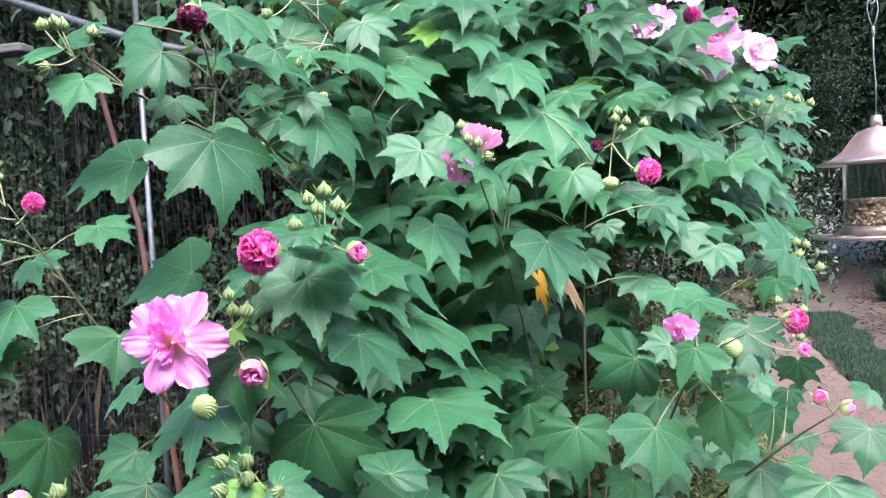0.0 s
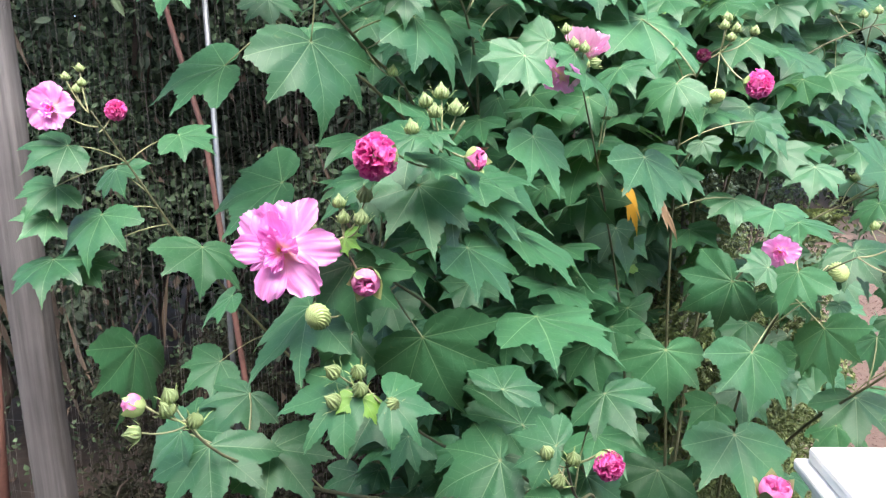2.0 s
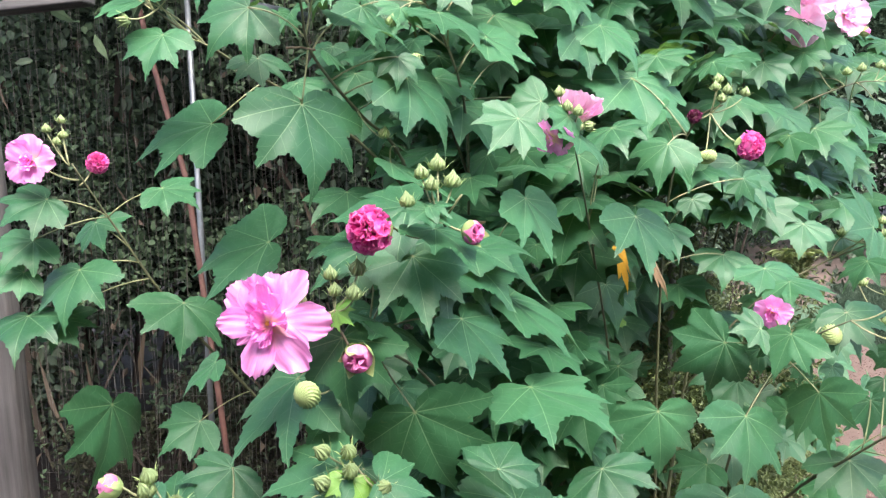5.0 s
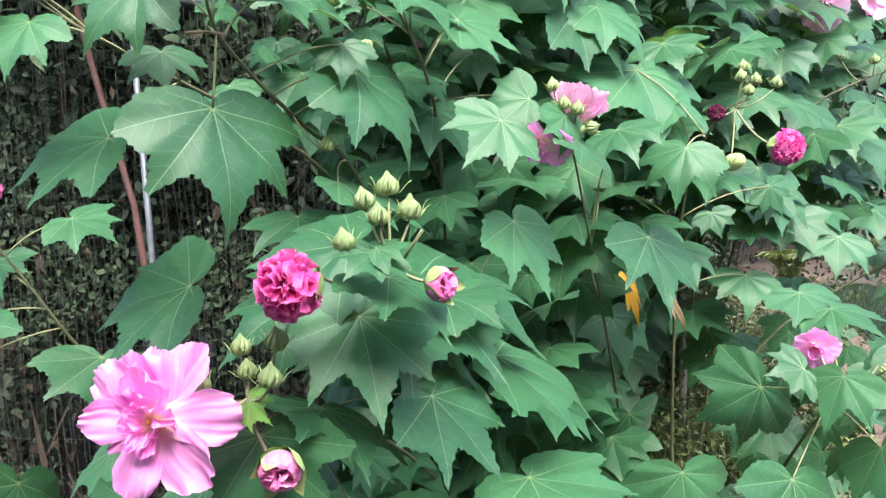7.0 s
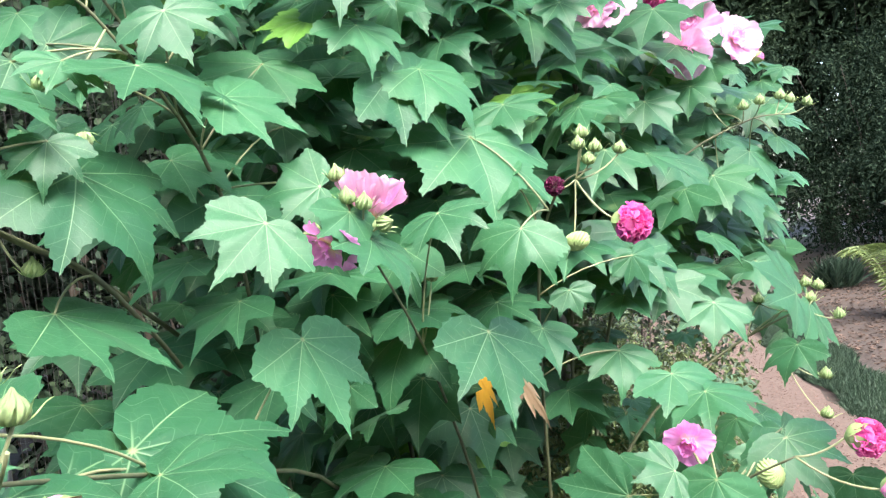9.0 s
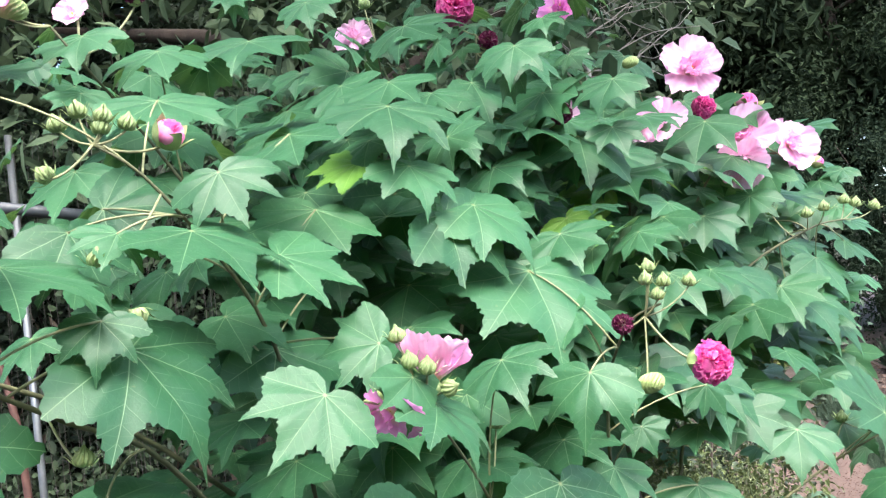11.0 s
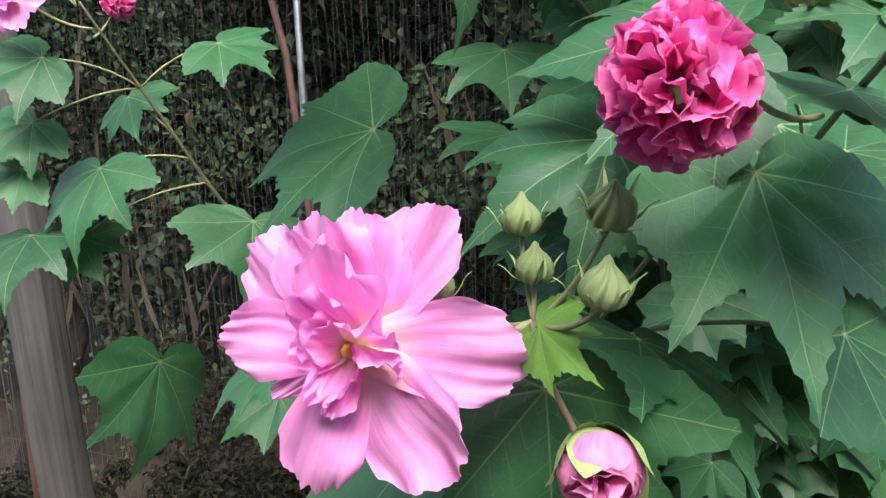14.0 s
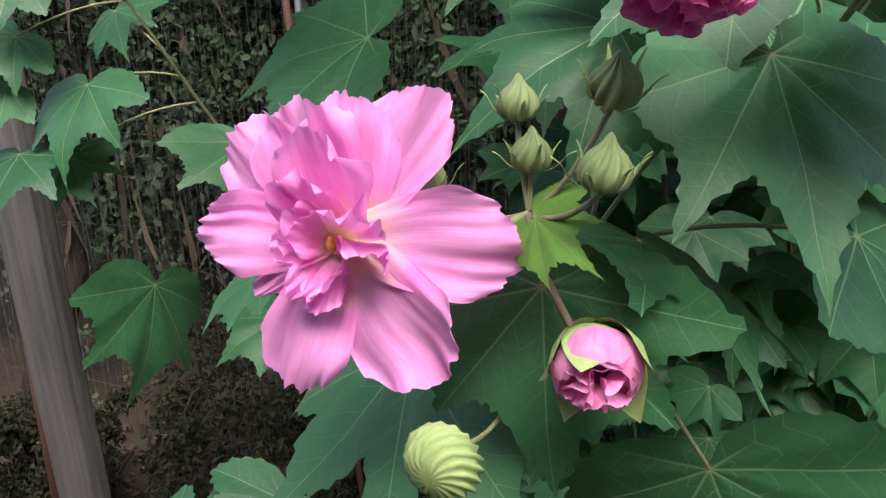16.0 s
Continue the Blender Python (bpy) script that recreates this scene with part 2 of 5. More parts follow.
CHIP = mottled("mulch_chip", (0.022, 0.014, 0.011), (0.125, 0.078, 0.056), 30, 0.95, 0.3, 0.003, (0.2, 0.9), True)
COPPER = mottled("copper_roof", (0.42, 0.28, 0.27), (0.64, 0.48, 0.47), 12, 0.32, 0.15, 0.001, metal=0.85)
STEELD = mottled("dark_tray", (0.16, 0.12, 0.10), (0.34, 0.27, 0.23), 20, 0.4, 0.2, 0.001, metal=0.7)
SEED = mottled("bird_seed", (0.10, 0.07, 0.05), (0.55, 0.42, 0.30), 40, 0.9, 0.3, 0.002, (0.2, 0.85), True)
VINYL = mottled("white_vinyl", (0.78, 0.78, 0.79), (0.84, 0.84, 0.84), 6, 0.45, 0.1, 0.001)
glassm, gnt, gb, gout = material("clear_plastic")
gb.inputs["Base Color"].default_value = (0.93, 0.95, 0.96, 1)
gb.inputs["Transmission Weight"].default_value = 1.0
gb.inputs["Roughness"].default_value = 0.08
gb.inputs["IOR"].default_value = 1.15


# ---- mesh helpers ----
def finish(bm, name, mat, smooth=True):
    me = bpy.data.meshes.new(name)
    bm.to_mesh(me)
    bm.free()
    if smooth:
        me.shade_smooth()
    me.materials.append(mat)
    return me


def raw(name, verts, faces, mat, smooth=False):
    me = bpy.data.meshes.new(name)
    me.from_pydata([tuple(v) for v in verts], [], [tuple(f) for f in faces])
    me.update()
    if smooth:
        me.shade_smooth()
    me.materials.append(mat)
    return me


def part(name, me, parent, m=None, label=""):
    ob = new(name, me)
    ob.parent = parent
    if m is not None:
        ob.matrix_basis = m
    return tagged(ob, label) if label else ob


def tube(points, radii, sides=7, name="stem", mat=None):
    """A bent round bar through the points."""
    pts = [Vector(p) for p in points]
    bm = bmesh.new()
    rings = []
    for i, p in enumerate(pts):
        d = (pts[min(i + 1, len(pts) - 1)] - pts[max(i - 1, 0)]).normalized()
        x = d.orthogonal().normalized() if i == 0 else (x - d * x.dot(d)).normalized()
        y = d.cross(x)
        r = radii[i] if isinstance(radii, (list, tuple)) else radii
        rings.append([bm.verts.new(p + (x * math.cos(a) + y * math.sin(a)) * r) for a in (k * math.tau / sides for k in range(sides))])
    for a, b in zip(rings, rings[1:]):
        for k in range(sides):
            bm.faces.new((a[k], a[(k + 1) % sides], b[(k + 1) % sides], b[k]))
    bm.faces.new(rings[0][::-1])
    bm.faces.new(rings[-1])
    return finish(bm, name, mat or STEM)


def arc(a, b, sag, n=8, wob=0.0, seed=0):
    """Points from a to b, bowed by sag."""
    a, b, sag = Vector(a), Vector(b), Vector(sag)
    rng = random.Random(seed)
    out = []
    for i in range(n + 1):
        u = i / n
        w = Vector([rng.uniform(-wob, wob) for _ in range(3)]) * math.sin(math.pi * u)
        out.append(a.lerp(b, u) + sag * (4 * u * (1 - u)) + w)
    return out


def box(bm, x0, y0, z0, x1, y1, z1, bevel=0.0):
    made = bmesh.ops.create_cube(bm, size=1, matrix=Matrix.Translation(((x0 + x1) / 2, (y0 + y1) / 2, (z0 + z1) / 2)) @ Matrix.Diagonal((x1 - x0, y1 - y0, z1 - z0, 1)))
    if bevel:
        edges = list({e for v in made["verts"] for e in v.link_edges})
        bmesh.ops.bevel(bm, geom=edges, offset=bevel, segments=2, affect="EDGES", profile=0.5)


def lathe(profile, sides, name, mat, ridge=0.0, ribs=0, twist=0.0):
    """Turns (radius, height) pairs about z; ribs give lengthwise ridges that may twist."""
    bm = bmesh.new()
    rings = []
    zs = [p[1] for p in profile]
    for r, z in profile:
        u = (z - zs[0]) / (zs[-1] - zs[0]) if zs[-1] != zs[0] else 0
        ring = []
        for k in range(sides):
            a = k * math.tau / sides
            rr = r * (1 + ridge * math.cos(ribs * a)) if ribs else r
            ring.append(bm.verts.new((rr * math.cos(a + twist * u), rr * math.sin(a + twist * u), z)))
        rings.append(ring)
    for a, b in zip(rings, rings[1:]):
        for k in range(sides):
            bm.faces.new((a[k], a[(k + 1) % sides], b[(k + 1) % sides], b[k]))
    bm.faces.new(rings[0][::-1])
    bm.faces.new(rings[-1])
    return finish(bm, name, mat)


def facing(place, normal, up=(0, 0, 1), size=1.0):
    """A pose whose z points along normal and whose y leans towards up."""
    n = Vector(normal).normalized()
    x = Vector(up).cross(n).normalized()
    y = n.cross(x)
    m = Matrix((x, y, n)).transposed().to_4x4()
    return Matrix.Translation(place) @ m @ Matrix.Scale(size, 4)


def scatter(name, centres, axes, normals, lengths, widths, mat, fold=0.25, full=False):
    """Many small folded leaves in one mesh."""
    c, a, n = (np.asarray(v, float) for v in (centres, axes, normals))
    a /= np.linalg.norm(a, axis=1, keepdims=True)
    s = np.cross(n, a)
    s /= np.linalg.norm(s, axis=1, keepdims=True) + 1e-9
    n = np.cross(a, s)
    L, W = np.asarray(lengths)[:, None], np.asarray(widths)[:, None]
    base, tip = c, c + a * L - n * L * 0.12
    if full:
        # oval leaf with a midrib, six corners
        rim = [c + a * L * u + s * W * w * k + n * (W * fold * abs(w) - L * 0.12 * u * u) for k in (1, -1) for u, w in ((0.22, 0.42), (0.60, 0.46))]
        mid = [c, c + a * L * 0.5 - n * L * 0.03, tip]
        verts = np.stack([mid[0], mid[1], mid[2], rim[0], rim[1], rim[2], rim[3]], 1).reshape(-1, 3)
        k = np.arange(len(c))[:, None] * 7
        faces = np.concatenate([k + f for f in ([0, 1, 3], [3, 1, 4], [1, 2, 4], [0, 5, 1], [5, 6, 1], [1, 6, 2])], 0)
        return raw(name, verts.tolist(), faces.tolist(), mat)
    left = c + a * L * 0.45 + s * W * 0.5 + n * W * fold
    right = c + a * L * 0.45 - s * W * 0.5 + n * W * fold
    verts = np.stack([base, left, tip, right], 1).reshape(-1, 3)
    k = np.arange(len(c))[:, None] * 4
    faces = np.concatenate([k + [0, 2, 1], k + [0, 3, 2]], 0)
    return raw(name, verts.tolist(), faces.tolist(), mat)


def unit_rows(rng, n):
    v = rng.normal(size=(n, 3))
    return v / np.linalg.norm(v, axis=1, keepdims=True)


# ---- hibiscus leaf ----
HALF = ((0.0, 1.0), (0.030, 0.890), (0.092, 0.770), (0.160, 0.665), (0.225, 0.585), (0.268, 0.535),
        (0.345, 0.540), (0.430, 0.570), (0.512, 0.605), (0.600, 0.655), (0.582, 0.560), (0.555, 0.475), (0.538, 0.400), (0.527, 0.340),
        (0.600, 0.295), (0.685, 0.240), (0.785, 0.160), (0.710, 0.060), (0.625, -0.040), (0.520, -0.118), (0.390, -0.168), (0.235, -0.180), (0.095, -0.135), (0.0, -0.02))
TIPS = ((0.785, 0.160), (0.600, 0.655), (0.0, 1.0), (-0.600, 0.655), (-0.785, 0.160))
VEINS = [math.atan2(x, y) for x, y in (*TIPS, (0.40, -0.16), (-0.40, -0.16))]


def leaf_mesh(seed, droop, lobing=1.0, mat=None, curl=0.0, fine=True, sag=0.0):
    rng = random.Random(seed)
    pts = []
    for sgn in (1, -1):
        half = HALF if sgn > 0 else HALF[::-1][1:-1]
        gain = {5: 0.90 + 0.22 * rng.random(), 9: 0.92 + 0.16 * rng.random(), 13: 0.88 + 0.24 * rng.random(), 16: 0.90 + 0.20 * rng.random()}
        for x, y in half:
            i = min(range(len(HALF)), key=lambda q: (HALF[q][0] - x) ** 2 + (HALF[q][1] - y) ** 2)
            near = min(gain, key=lambda g: abs(g - i))
            k = 1 + (gain[near] - 1) * max(0, 1 - abs(near - i) / 4)
            if i in (5, 13):
                k *= lobing
            pts.append((sgn * x * k, y * k, i))
    # blunt uneven teeth along the edge, and a few bites
    edge = []
    n = len(pts)
    for i in range(n):
        (x0, y0, i0), (x1, y1, i1) = pts[i], pts[(i + 1) % n]
        edge.append((x0, y0))
        if not fine:
            continue
        grow = 0.25 if 0 in (i0, i1) or min(i0, i1) >= 20 else 1.0
        ln = math.hypot(x1 - x0, y1 - y0)
        nx, ny = (y0 - y1) / (ln or 1), (x1 - x0) / (ln or 1)
        for u, out in ((0.30, -0.010), (0.62, 0.020)):
            k = grow * out * rng.uniform(0.2, 1.4)
            edge.append((x0 + (x1 - x0) * u + nx * k, y0 + (y1 - y0) * u + ny * k))
    if fine:
        for q in range(rng.randint(1, 3)):
            s = rng.randrange(len(edge))
            edge[s] = (edge[s][0] * 0.93, edge[s][1] * 0.93)
    # keep the outline open to the hub all round, so that no fold crosses another
    turn = [math.atan2(x, y) for x, y in edge]
    for i in range(1, len(turn)):
        while turn[i] < turn[i - 1] - math.pi:
            turn[i] += math.tau
    low = turn[0]
    for i in range(1, len(turn)):
        low = min(max(turn[i], low + 0.006), turn[0] + math.tau - 0.006 * (len(turn) - i))
        r = math.hypot(*edge[i])
        edge[i] = (r * math.sin(low), r * math.cos(low))
    rings = (0.07, 0.20, 0.34, 0.48, 0.62, 0.76, 0.88, 1.0) if fine else (0.3, 0.65, 1.0)
    bm = bmesh.new()
    uvl = bm.loops.layers.uv.new("UVMap")
    off = Vector((rng.uniform(0, 50), rng.uniform(0, 50), rng.uniform(0, 50)))
    bow = rng.uniform(0.8, 1.2)

    def near_vein(x, y):
        a = math.atan2(x, y)
        return min(abs(math.atan2(math.sin(a - v), math.cos(a - v))) for v in VEINS)

    def lift(x, y):
        r = math.hypot(x, y)
        a = math.atan2(x, y)
        d = near_vein(x, y)
        z = 0.022 * r * (1 - math.cos(math.pi * min(1, d / 0.36))) - droop * bow * r * r * (0.55 + 0.45 * math.cos(a)) - 0.10 * droop * abs(x) - sag * x * x
        z += noise.noise(Vector((x * 2.0, y * 2.0, 0)) + off) * 0.11 * r + curl * x * abs(x)
        z += noise.noise(Vector((x * 6, y * 6, 3)) + off) * 0.026 * r * r
        z -= (0.25 + 0.8 * droop) * max(0, r - 0.55) ** 2
        return z

    def uv_of(x, y):
        r = math.hypot(x, y)
        return (r * math.sin(min(near_vein(x, y), 1.5)), r)

    hub = bm.verts.new((0, 0, 0))
    grid = []
    for f in rings:
        grid.append([bm.verts.new((x * f, y * f, lift(x * f, y * f))) for x, y in edge])
    m = len(edge)
    for k in range(m):
        bm.faces.new((hub, grid[0][(k + 1) % m], grid[0][k]))
        for a, b in zip(grid, grid[1:]):
            bm.faces.new((a[k], a[(k + 1) % m], b[(k + 1) % m], b[k]))
    for fc in bm.faces:
        for lp in fc.loops:
            lp[uvl].uv = uv_of(lp.vert.co.x, lp.vert.co.y)
    bmesh.ops.recalc_face_normals(bm, faces=bm.faces)
    return finish(bm, "leaf", mat or LEAF)


LEAVES = [leaf_mesh(s, d, k, LEAF, c, True, g) for s, d, k, c, g in (
    (1, 0.07, 1.0, 0, 0.0), (2, 0.16, 0.95, 0.08, 0.1), (3, 0.04, 1.04, -0.1, 0.05), (4, 0.24, 0.92, 0, 0.15), (5, 0.10, 1.06, 0.1, 0.0), (6, 0.06, 0.88, 0, 0.25), (7, 0.18, 1.0, -0.12, 0.0), (8, 0.09, 0.95, 0.05, 0.35),
    (9, 0.34, 1.0, 0.0, 0.1), (10, 0.22, 0.9, 0.1, 0.45), (13, 0.12, 0.86, -0.2, 0.2), (14, 0.0, 1.0, 0.2, 0.15))]
YOUNG = [leaf_mesh(s, d, 1.15, LEAF_YOUNG) for s, d in ((11, 0.2), (12, 0.12))]

shrub = tagged(new("hibiscus_shrub"), "tall leafy hibiscus shrub with pink double flowers and buds", "shrub")
shrub.location = (0.25, 1.95, 0)
AT = Matrix.Translation((-0.25, -1.95, 0))
STEMS = []
BUSY = []


def stem(points, r0, r1, mat=None):
    pts = [Vector(p) for p in points]
    # rounded line through the given places
    fine = []
    for i in range(len(pts) - 1):
        p0, p1, p2, p3 = pts[max(i - 1, 0)], pts[i], pts[i + 1], pts[min(i + 2, len(pts) - 1)]
        for k in range(5):
            u = k / 5
            fine.append(0.5 * ((2 * p1) + (p2 - p0) * u + (2 * p0 - 5 * p1 + 4 * p2 - p3) * u * u + (3 * p1 - p0 - 3 * p2 + p3) * u ** 3))
    fine.append(pts[-1])
    n = len(fine) - 1
    part("stem", tube(fine, [0.72 * (r0 + (r1 - r0) * i / n) for i in range(n + 1)], 8, "stem", mat or STEM), shrub, AT)
    STEMS.extend(fine)
    BUSY.extend([i < len(fine) - 4 for i in range(len(fine))])


# base of the shrub, then its limbs out to the flower heads
stem([(0.22, 1.95, 0.0), (0.20, 1.92, 0.50), (0.13, 1.84, 1.00), (0.07, 1.62, 1.34), (0.036, 1.26, 1.49), (0.040, 1.000, 1.575)], 0.0065, 0.0019)
stem([(0.18, 1.98, 0.0), (0.10, 1.92, 0.50), (0.0, 1.75, 1.00), (-0.06, 1.45, 1.27), (-0.075, 1.16, 1.40), (-0.076, 1.000, 1.472)], 0.006, 0.0018)
stem([(0.10, 1.92, 0.50), (-0.02, 1.78, 1.00), (-0.07, 1.62, 1.42), (-0.085, 1.40, 1.64), (-0.117, 1.296, 1.702), (-0.138, 1.213, 1.747), (-0.146, 1.152, 1.783), (-0.137, 1.108, 1.822), (-0.132, 1.076, 1.842)], 0.005, 0.0016)
stem([(-0.02, 1.78, 1.00), (-0.02, 1.66, 1.45), (0.0, 1.50, 1.74), (-0.05, 1.38, 1.90), (-0.095, 1.342, 1.950)], 0.005, 0.0016)
stem([(0.15, 1.95, 0.05), (-0.15, 1.85, 0.60), (-0.40, 1.72, 1.05), (-0.58, 1.58, 1.36), (-0.66, 1.52, 1.53), (-0.705, 1.46, 1.66)], 0.007, 0.0018)
stem([(-0.02, 1.66, 1.45), (-0.18, 1.48, 1.68), (-0.33, 1.25, 1.81), (-0.385, 1.19, 1.86)], 0.005, 0.0016)
stem([(0.25, 1.95, 0.0), (0.26, 1.90, 0.60), (0.25, 1.80, 1.15), (0.21, 1.62, 1.48), (0.180, 1.38, 1.66)], 0.006, 0.0016)
stem([(0.28, 1.97, 0.0), (0.34, 1.95, 0.60), (0.35, 1.92, 1.15), (0.36, 1.78, 1.55), (0.385, 1.62, 1.69), (0.43, 1.59, 1.72)], 0.006, 0.0016)
stem([(0.34, 1.95, 0.60), (0.42, 2.02, 1.10), (0.52, 2.10, 1.50), (0.66, 2.17, 1.72), (0.82, 2.21, 1.80), (0.90, 2.23, 1.81)], 0.006, 0.0018)
stem([(0.42, 2.02, 1.10), (0.56, 2.06, 1.28), (0.72, 2.09, 1.38), (0.87, 2.11, 1.44)], 0.005, 0.0020)
stem([(0.32, 1.97, 0.0), (0.42, 1.92, 0.50), (0.48, 1.84, 0.98), (0.52, 1.70, 1.20), (0.56, 1.59, 1.31), (0.62, 1.54, 1.36)], 0.006, 0.0016)
stem([(0.42, 1.92, 0.50), (0.55, 1.80, 0.90), (0.66, 1.60, 1.12), (0.74, 1.49, 1.23)], 0.006, 0.0016)
stem([(0.20, 1.92, 0.50), (0.08, 1.70, 0.85), (-0.03, 1.25, 1.13), (-0.055, 0.985, 1.302)], 0.006, 0.0016)
stem([(0.08, 1.70, 0.85), (-0.12, 1.25, 1.04), (-0.22, 1.00, 1.20), (-0.27, 0.955, 1.27)], 0.005, 0.0016)
stem([(0.20, 1.92, 0.50), (0.19, 1.66, 0.85), (0.17, 1.20, 1.08), (0.165, 0.985, 1.225)], 0.006, 0.0016)
stem([(0.19, 1.66, 0.85), (0.30, 1.25, 1.00), (0.36, 0.98, 1.19)], 0.005, 0.0016)
stem([(0.25, 1.98, 0.0), (0.16, 2.02, 0.80), (0.10, 1.98, 1.50), (0.10, 1.95, 1.95), (0.09, 1.93, 2.26)], 0.008, 0.0019)
stem([(0.16, 2.02, 0.80), (0.0, 1.90, 1.45), (-0.12, 1.68, 1.90), (-0.20, 1.47, 2.13)], 0.007, 0.0019)
stem([(0.10, 1.98, 1.50), (0.22, 1.98, 1.95), (0.26, 2.00, 2.22)], 0.006, 0.0018)
stem([(0.28, 1.97, 0.0), (0.38, 2.05, 0.90), (0.44, 2.12, 1.50), (0.50, 2.20, 1.90), (0.56, 2.20, 2.08)], 0.007, 0.0019)
stem([(0.44, 2.12, 1.50), (0.56, 2.16, 1.78), (0.68, 2.20, 1.95), (0.80, 2.24, 1.96)], 0.005, 0.0020)
stem([(0.50, 2.20, 1.90), (0.46, 2.30, 2.15), (0.45, 2.37, 2.33)], 0.005, 0.0018)
stem([(0.10, 1.95, 1.95), (0.03, 2.10, 2.15), (0.005, 2.20, 2.30)], 0.005, 0.0024)
STEM_AT = np.array([tuple(p) for p in STEMS])
STEM_TIP = np.array([0.0 if q else 0.5 for q in BUSY])
made_leaves = []


def stalk(hub, back, root):
    """The leaf stalk, from its root or the nearest fitting place on a limb."""
    d = np.linalg.norm(STEM_AT - np.array(hub), axis=1)
    score = np.abs(d - 0.10) + 0.25 * np.maximum(0, STEM_AT[:, 2] - hub[2]) + STEM_TIP
    k = int(np.argmin(score))
    if root is None and d[k] > 0.17:
        return
    a = Vector(STEM_AT[k]) if root is None else Vector(root)
    b = Vector(hub)
    lift = Vector(back) * 0.09 * (a - b).length
    part("leaf_stalk", tube(arc(a, b, lift, 6), [0.0014, 0.0013, 0.0013, 0.0012, 0.0012, 0.0011, 0.0011], 5, "leaf_stalk", STALK), shrub, AT)


def leaf(x, y, z, rx, ry, rz, size, tint=0, root=None, form=None, wide=1.0):
    k = len(made_leaves)
    if form is None:
        form = k * 5 + 3
    me = YOUNG[form % 2] if tint == 1 else LEAVES[form % (8 if form > 11 else 12)]
    m = pose(x, y, z, rx, ry, rz)
    made_leaves.append((x, y, z))
    part("leaf", me, shrub, AT @ m @ Matrix.Diagonal((size * 1.04 * wide, size * 1.04, size * 1.04, 1)))
    stalk((x, y, z), -(m.to_3x3() @ Vector((0, 0.7, -0.6))), root)


leaf(0.002, 1.042, 1.527, -54, -1, -148, 0.092, 0, form=0, wide=0.86)
leaf(-0.074, 1.012, 1.441, -81, 5, -178, 0.089, 0, form=2, wide=0.96)
leaf(-0.073, 0.993, 1.474, -19, 51, -155, 0.038, 1, form=1, wide=0.60)
leaf(-0.042, 1.069, 1.445, -17, -22, -128, 0.089, 0, form=4, wide=0.98)
leaf(-0.702, 1.456, 1.469, -44, 3, 179, 0.116, 0, form=6, wide=0.98)
leaf(-0.693, 1.509, 1.204, -80, -24, -100, 0.159, 0, form=4, wide=0.89)
leaf(0.090, 1.238, 1.449, -29, 9, -86, 0.135, 0, form=4, wide=0.97)
leaf(0.051, 1.162, 1.523, 2, 12, -86, 0.087, 0, form=6, wide=0.93)
leaf(0.047, 1.093, 1.447, -44, 4, -109, 0.091, 0, form=0, wide=1.04)
leaf(-0.005, 1.055, 1.345, -84, 24, 176, 0.105, 0, form=6, wide=1.08)
leaf(-0.058, 1.081, 1.536, -20, -31, 144, 0.080, 0, form=8, wide=0.93)
leaf(-0.543, 1.527, 1.396, -45, -14, -141, 0.112, 0, form=4, wide=1.01)
leaf(-0.343, 1.279, 1.703, -16, -28, 115, 0.124, 0, form=4, wide=0.99)
leaf(-0.576, 1.536, 1.611, -26, 18, -103, 0.085, 0, form=2, wide=1.01)
leaf(-0.164, 1.169, 1.713, -67, -3, -124, 0.127, 0, root=(-0.146, 1.152, 1.783), form=6, wide=0.98)
leaf(-0.233, 1.177, 1.841, -57, -37, 168, 0.086, 0, form=6, wide=0.97)
leaf(-0.361, 1.186, 1.816, -53, -8, 171, 0.068, 0, form=4, wide=0.98)
leaf(-0.056, 1.262, 1.780, -57, -8, -155, 0.052, 0, form=6, wide=0.92)
leaf(-0.052, 1.294, 1.755, -51, 8, -106, 0.122, 0, form=6, wide=1.00)
leaf(-0.013, 1.355, 1.855, -31, 5, -119, 0.099, 0, form=4, wide=1.00)
leaf(0.050, 1.405, 1.825, -29, 33, -90, 0.087, 0, form=0, wide=0.97)
leaf(-0.121, 1.238, 1.833, -25, 5, -90, 0.104, 0, form=2, wide=0.99)
leaf(0.046, 1.575, 1.891, -40, -19, -178, 0.099, 0, form=0, wide=1.01)
leaf(0.230, 1.657, 1.877, -42, 9, -121, 0.119, 0, form=6, wide=0.94)
leaf(0.146, 1.608, 2.010, -37, -10, -161, 0.115, 0, form=6, wide=1.00)
leaf(-0.074, 1.270, 1.636, -28, 6, -82, 0.112, 0, form=0, wide=1.02)
leaf(0.103, 1.314, 1.693, -47, -37, 178, 0.078, 0, form=0, wide=0.90)
leaf(0.187, 1.367, 1.668, -40, -15, -118, 0.076, 0, form=6, wide=0.99)
leaf(0.242, 1.527, 1.686, -29, 14, -170, 0.074, 0, form=6, wide=0.98)
leaf(0.336, 1.555, 1.657, -51, -8, 161, 0.082, 0, form=8, wide=0.95)
leaf(0.284, 1.580, 1.535, -57, -11, -140, 0.120, 0, form=0, wide=0.93)
leaf(0.107, 1.376, 1.578, -61, 4, -120, 0.103, 0, form=0, wide=0.92)
leaf(0.182, 1.634, 1.545, -41, 3, 153, 0.129, 0, form=6, wide=1.00)
leaf(0.337, 1.746, 1.830, -40, 10, -171, 0.082, 0, form=2, wide=0.99)
leaf(0.031, 1.029, 1.558, -24, -5, -123, 0.076, 0, form=4, wide=1.00)
leaf(0.121, 1.176, 1.343, -15, -3, -118, 0.132, 0, form=2, wide=0.97)
leaf(0.434, 1.593, 1.311, -80, -57, 159, 0.113, 0, form=9, wide=0.90)
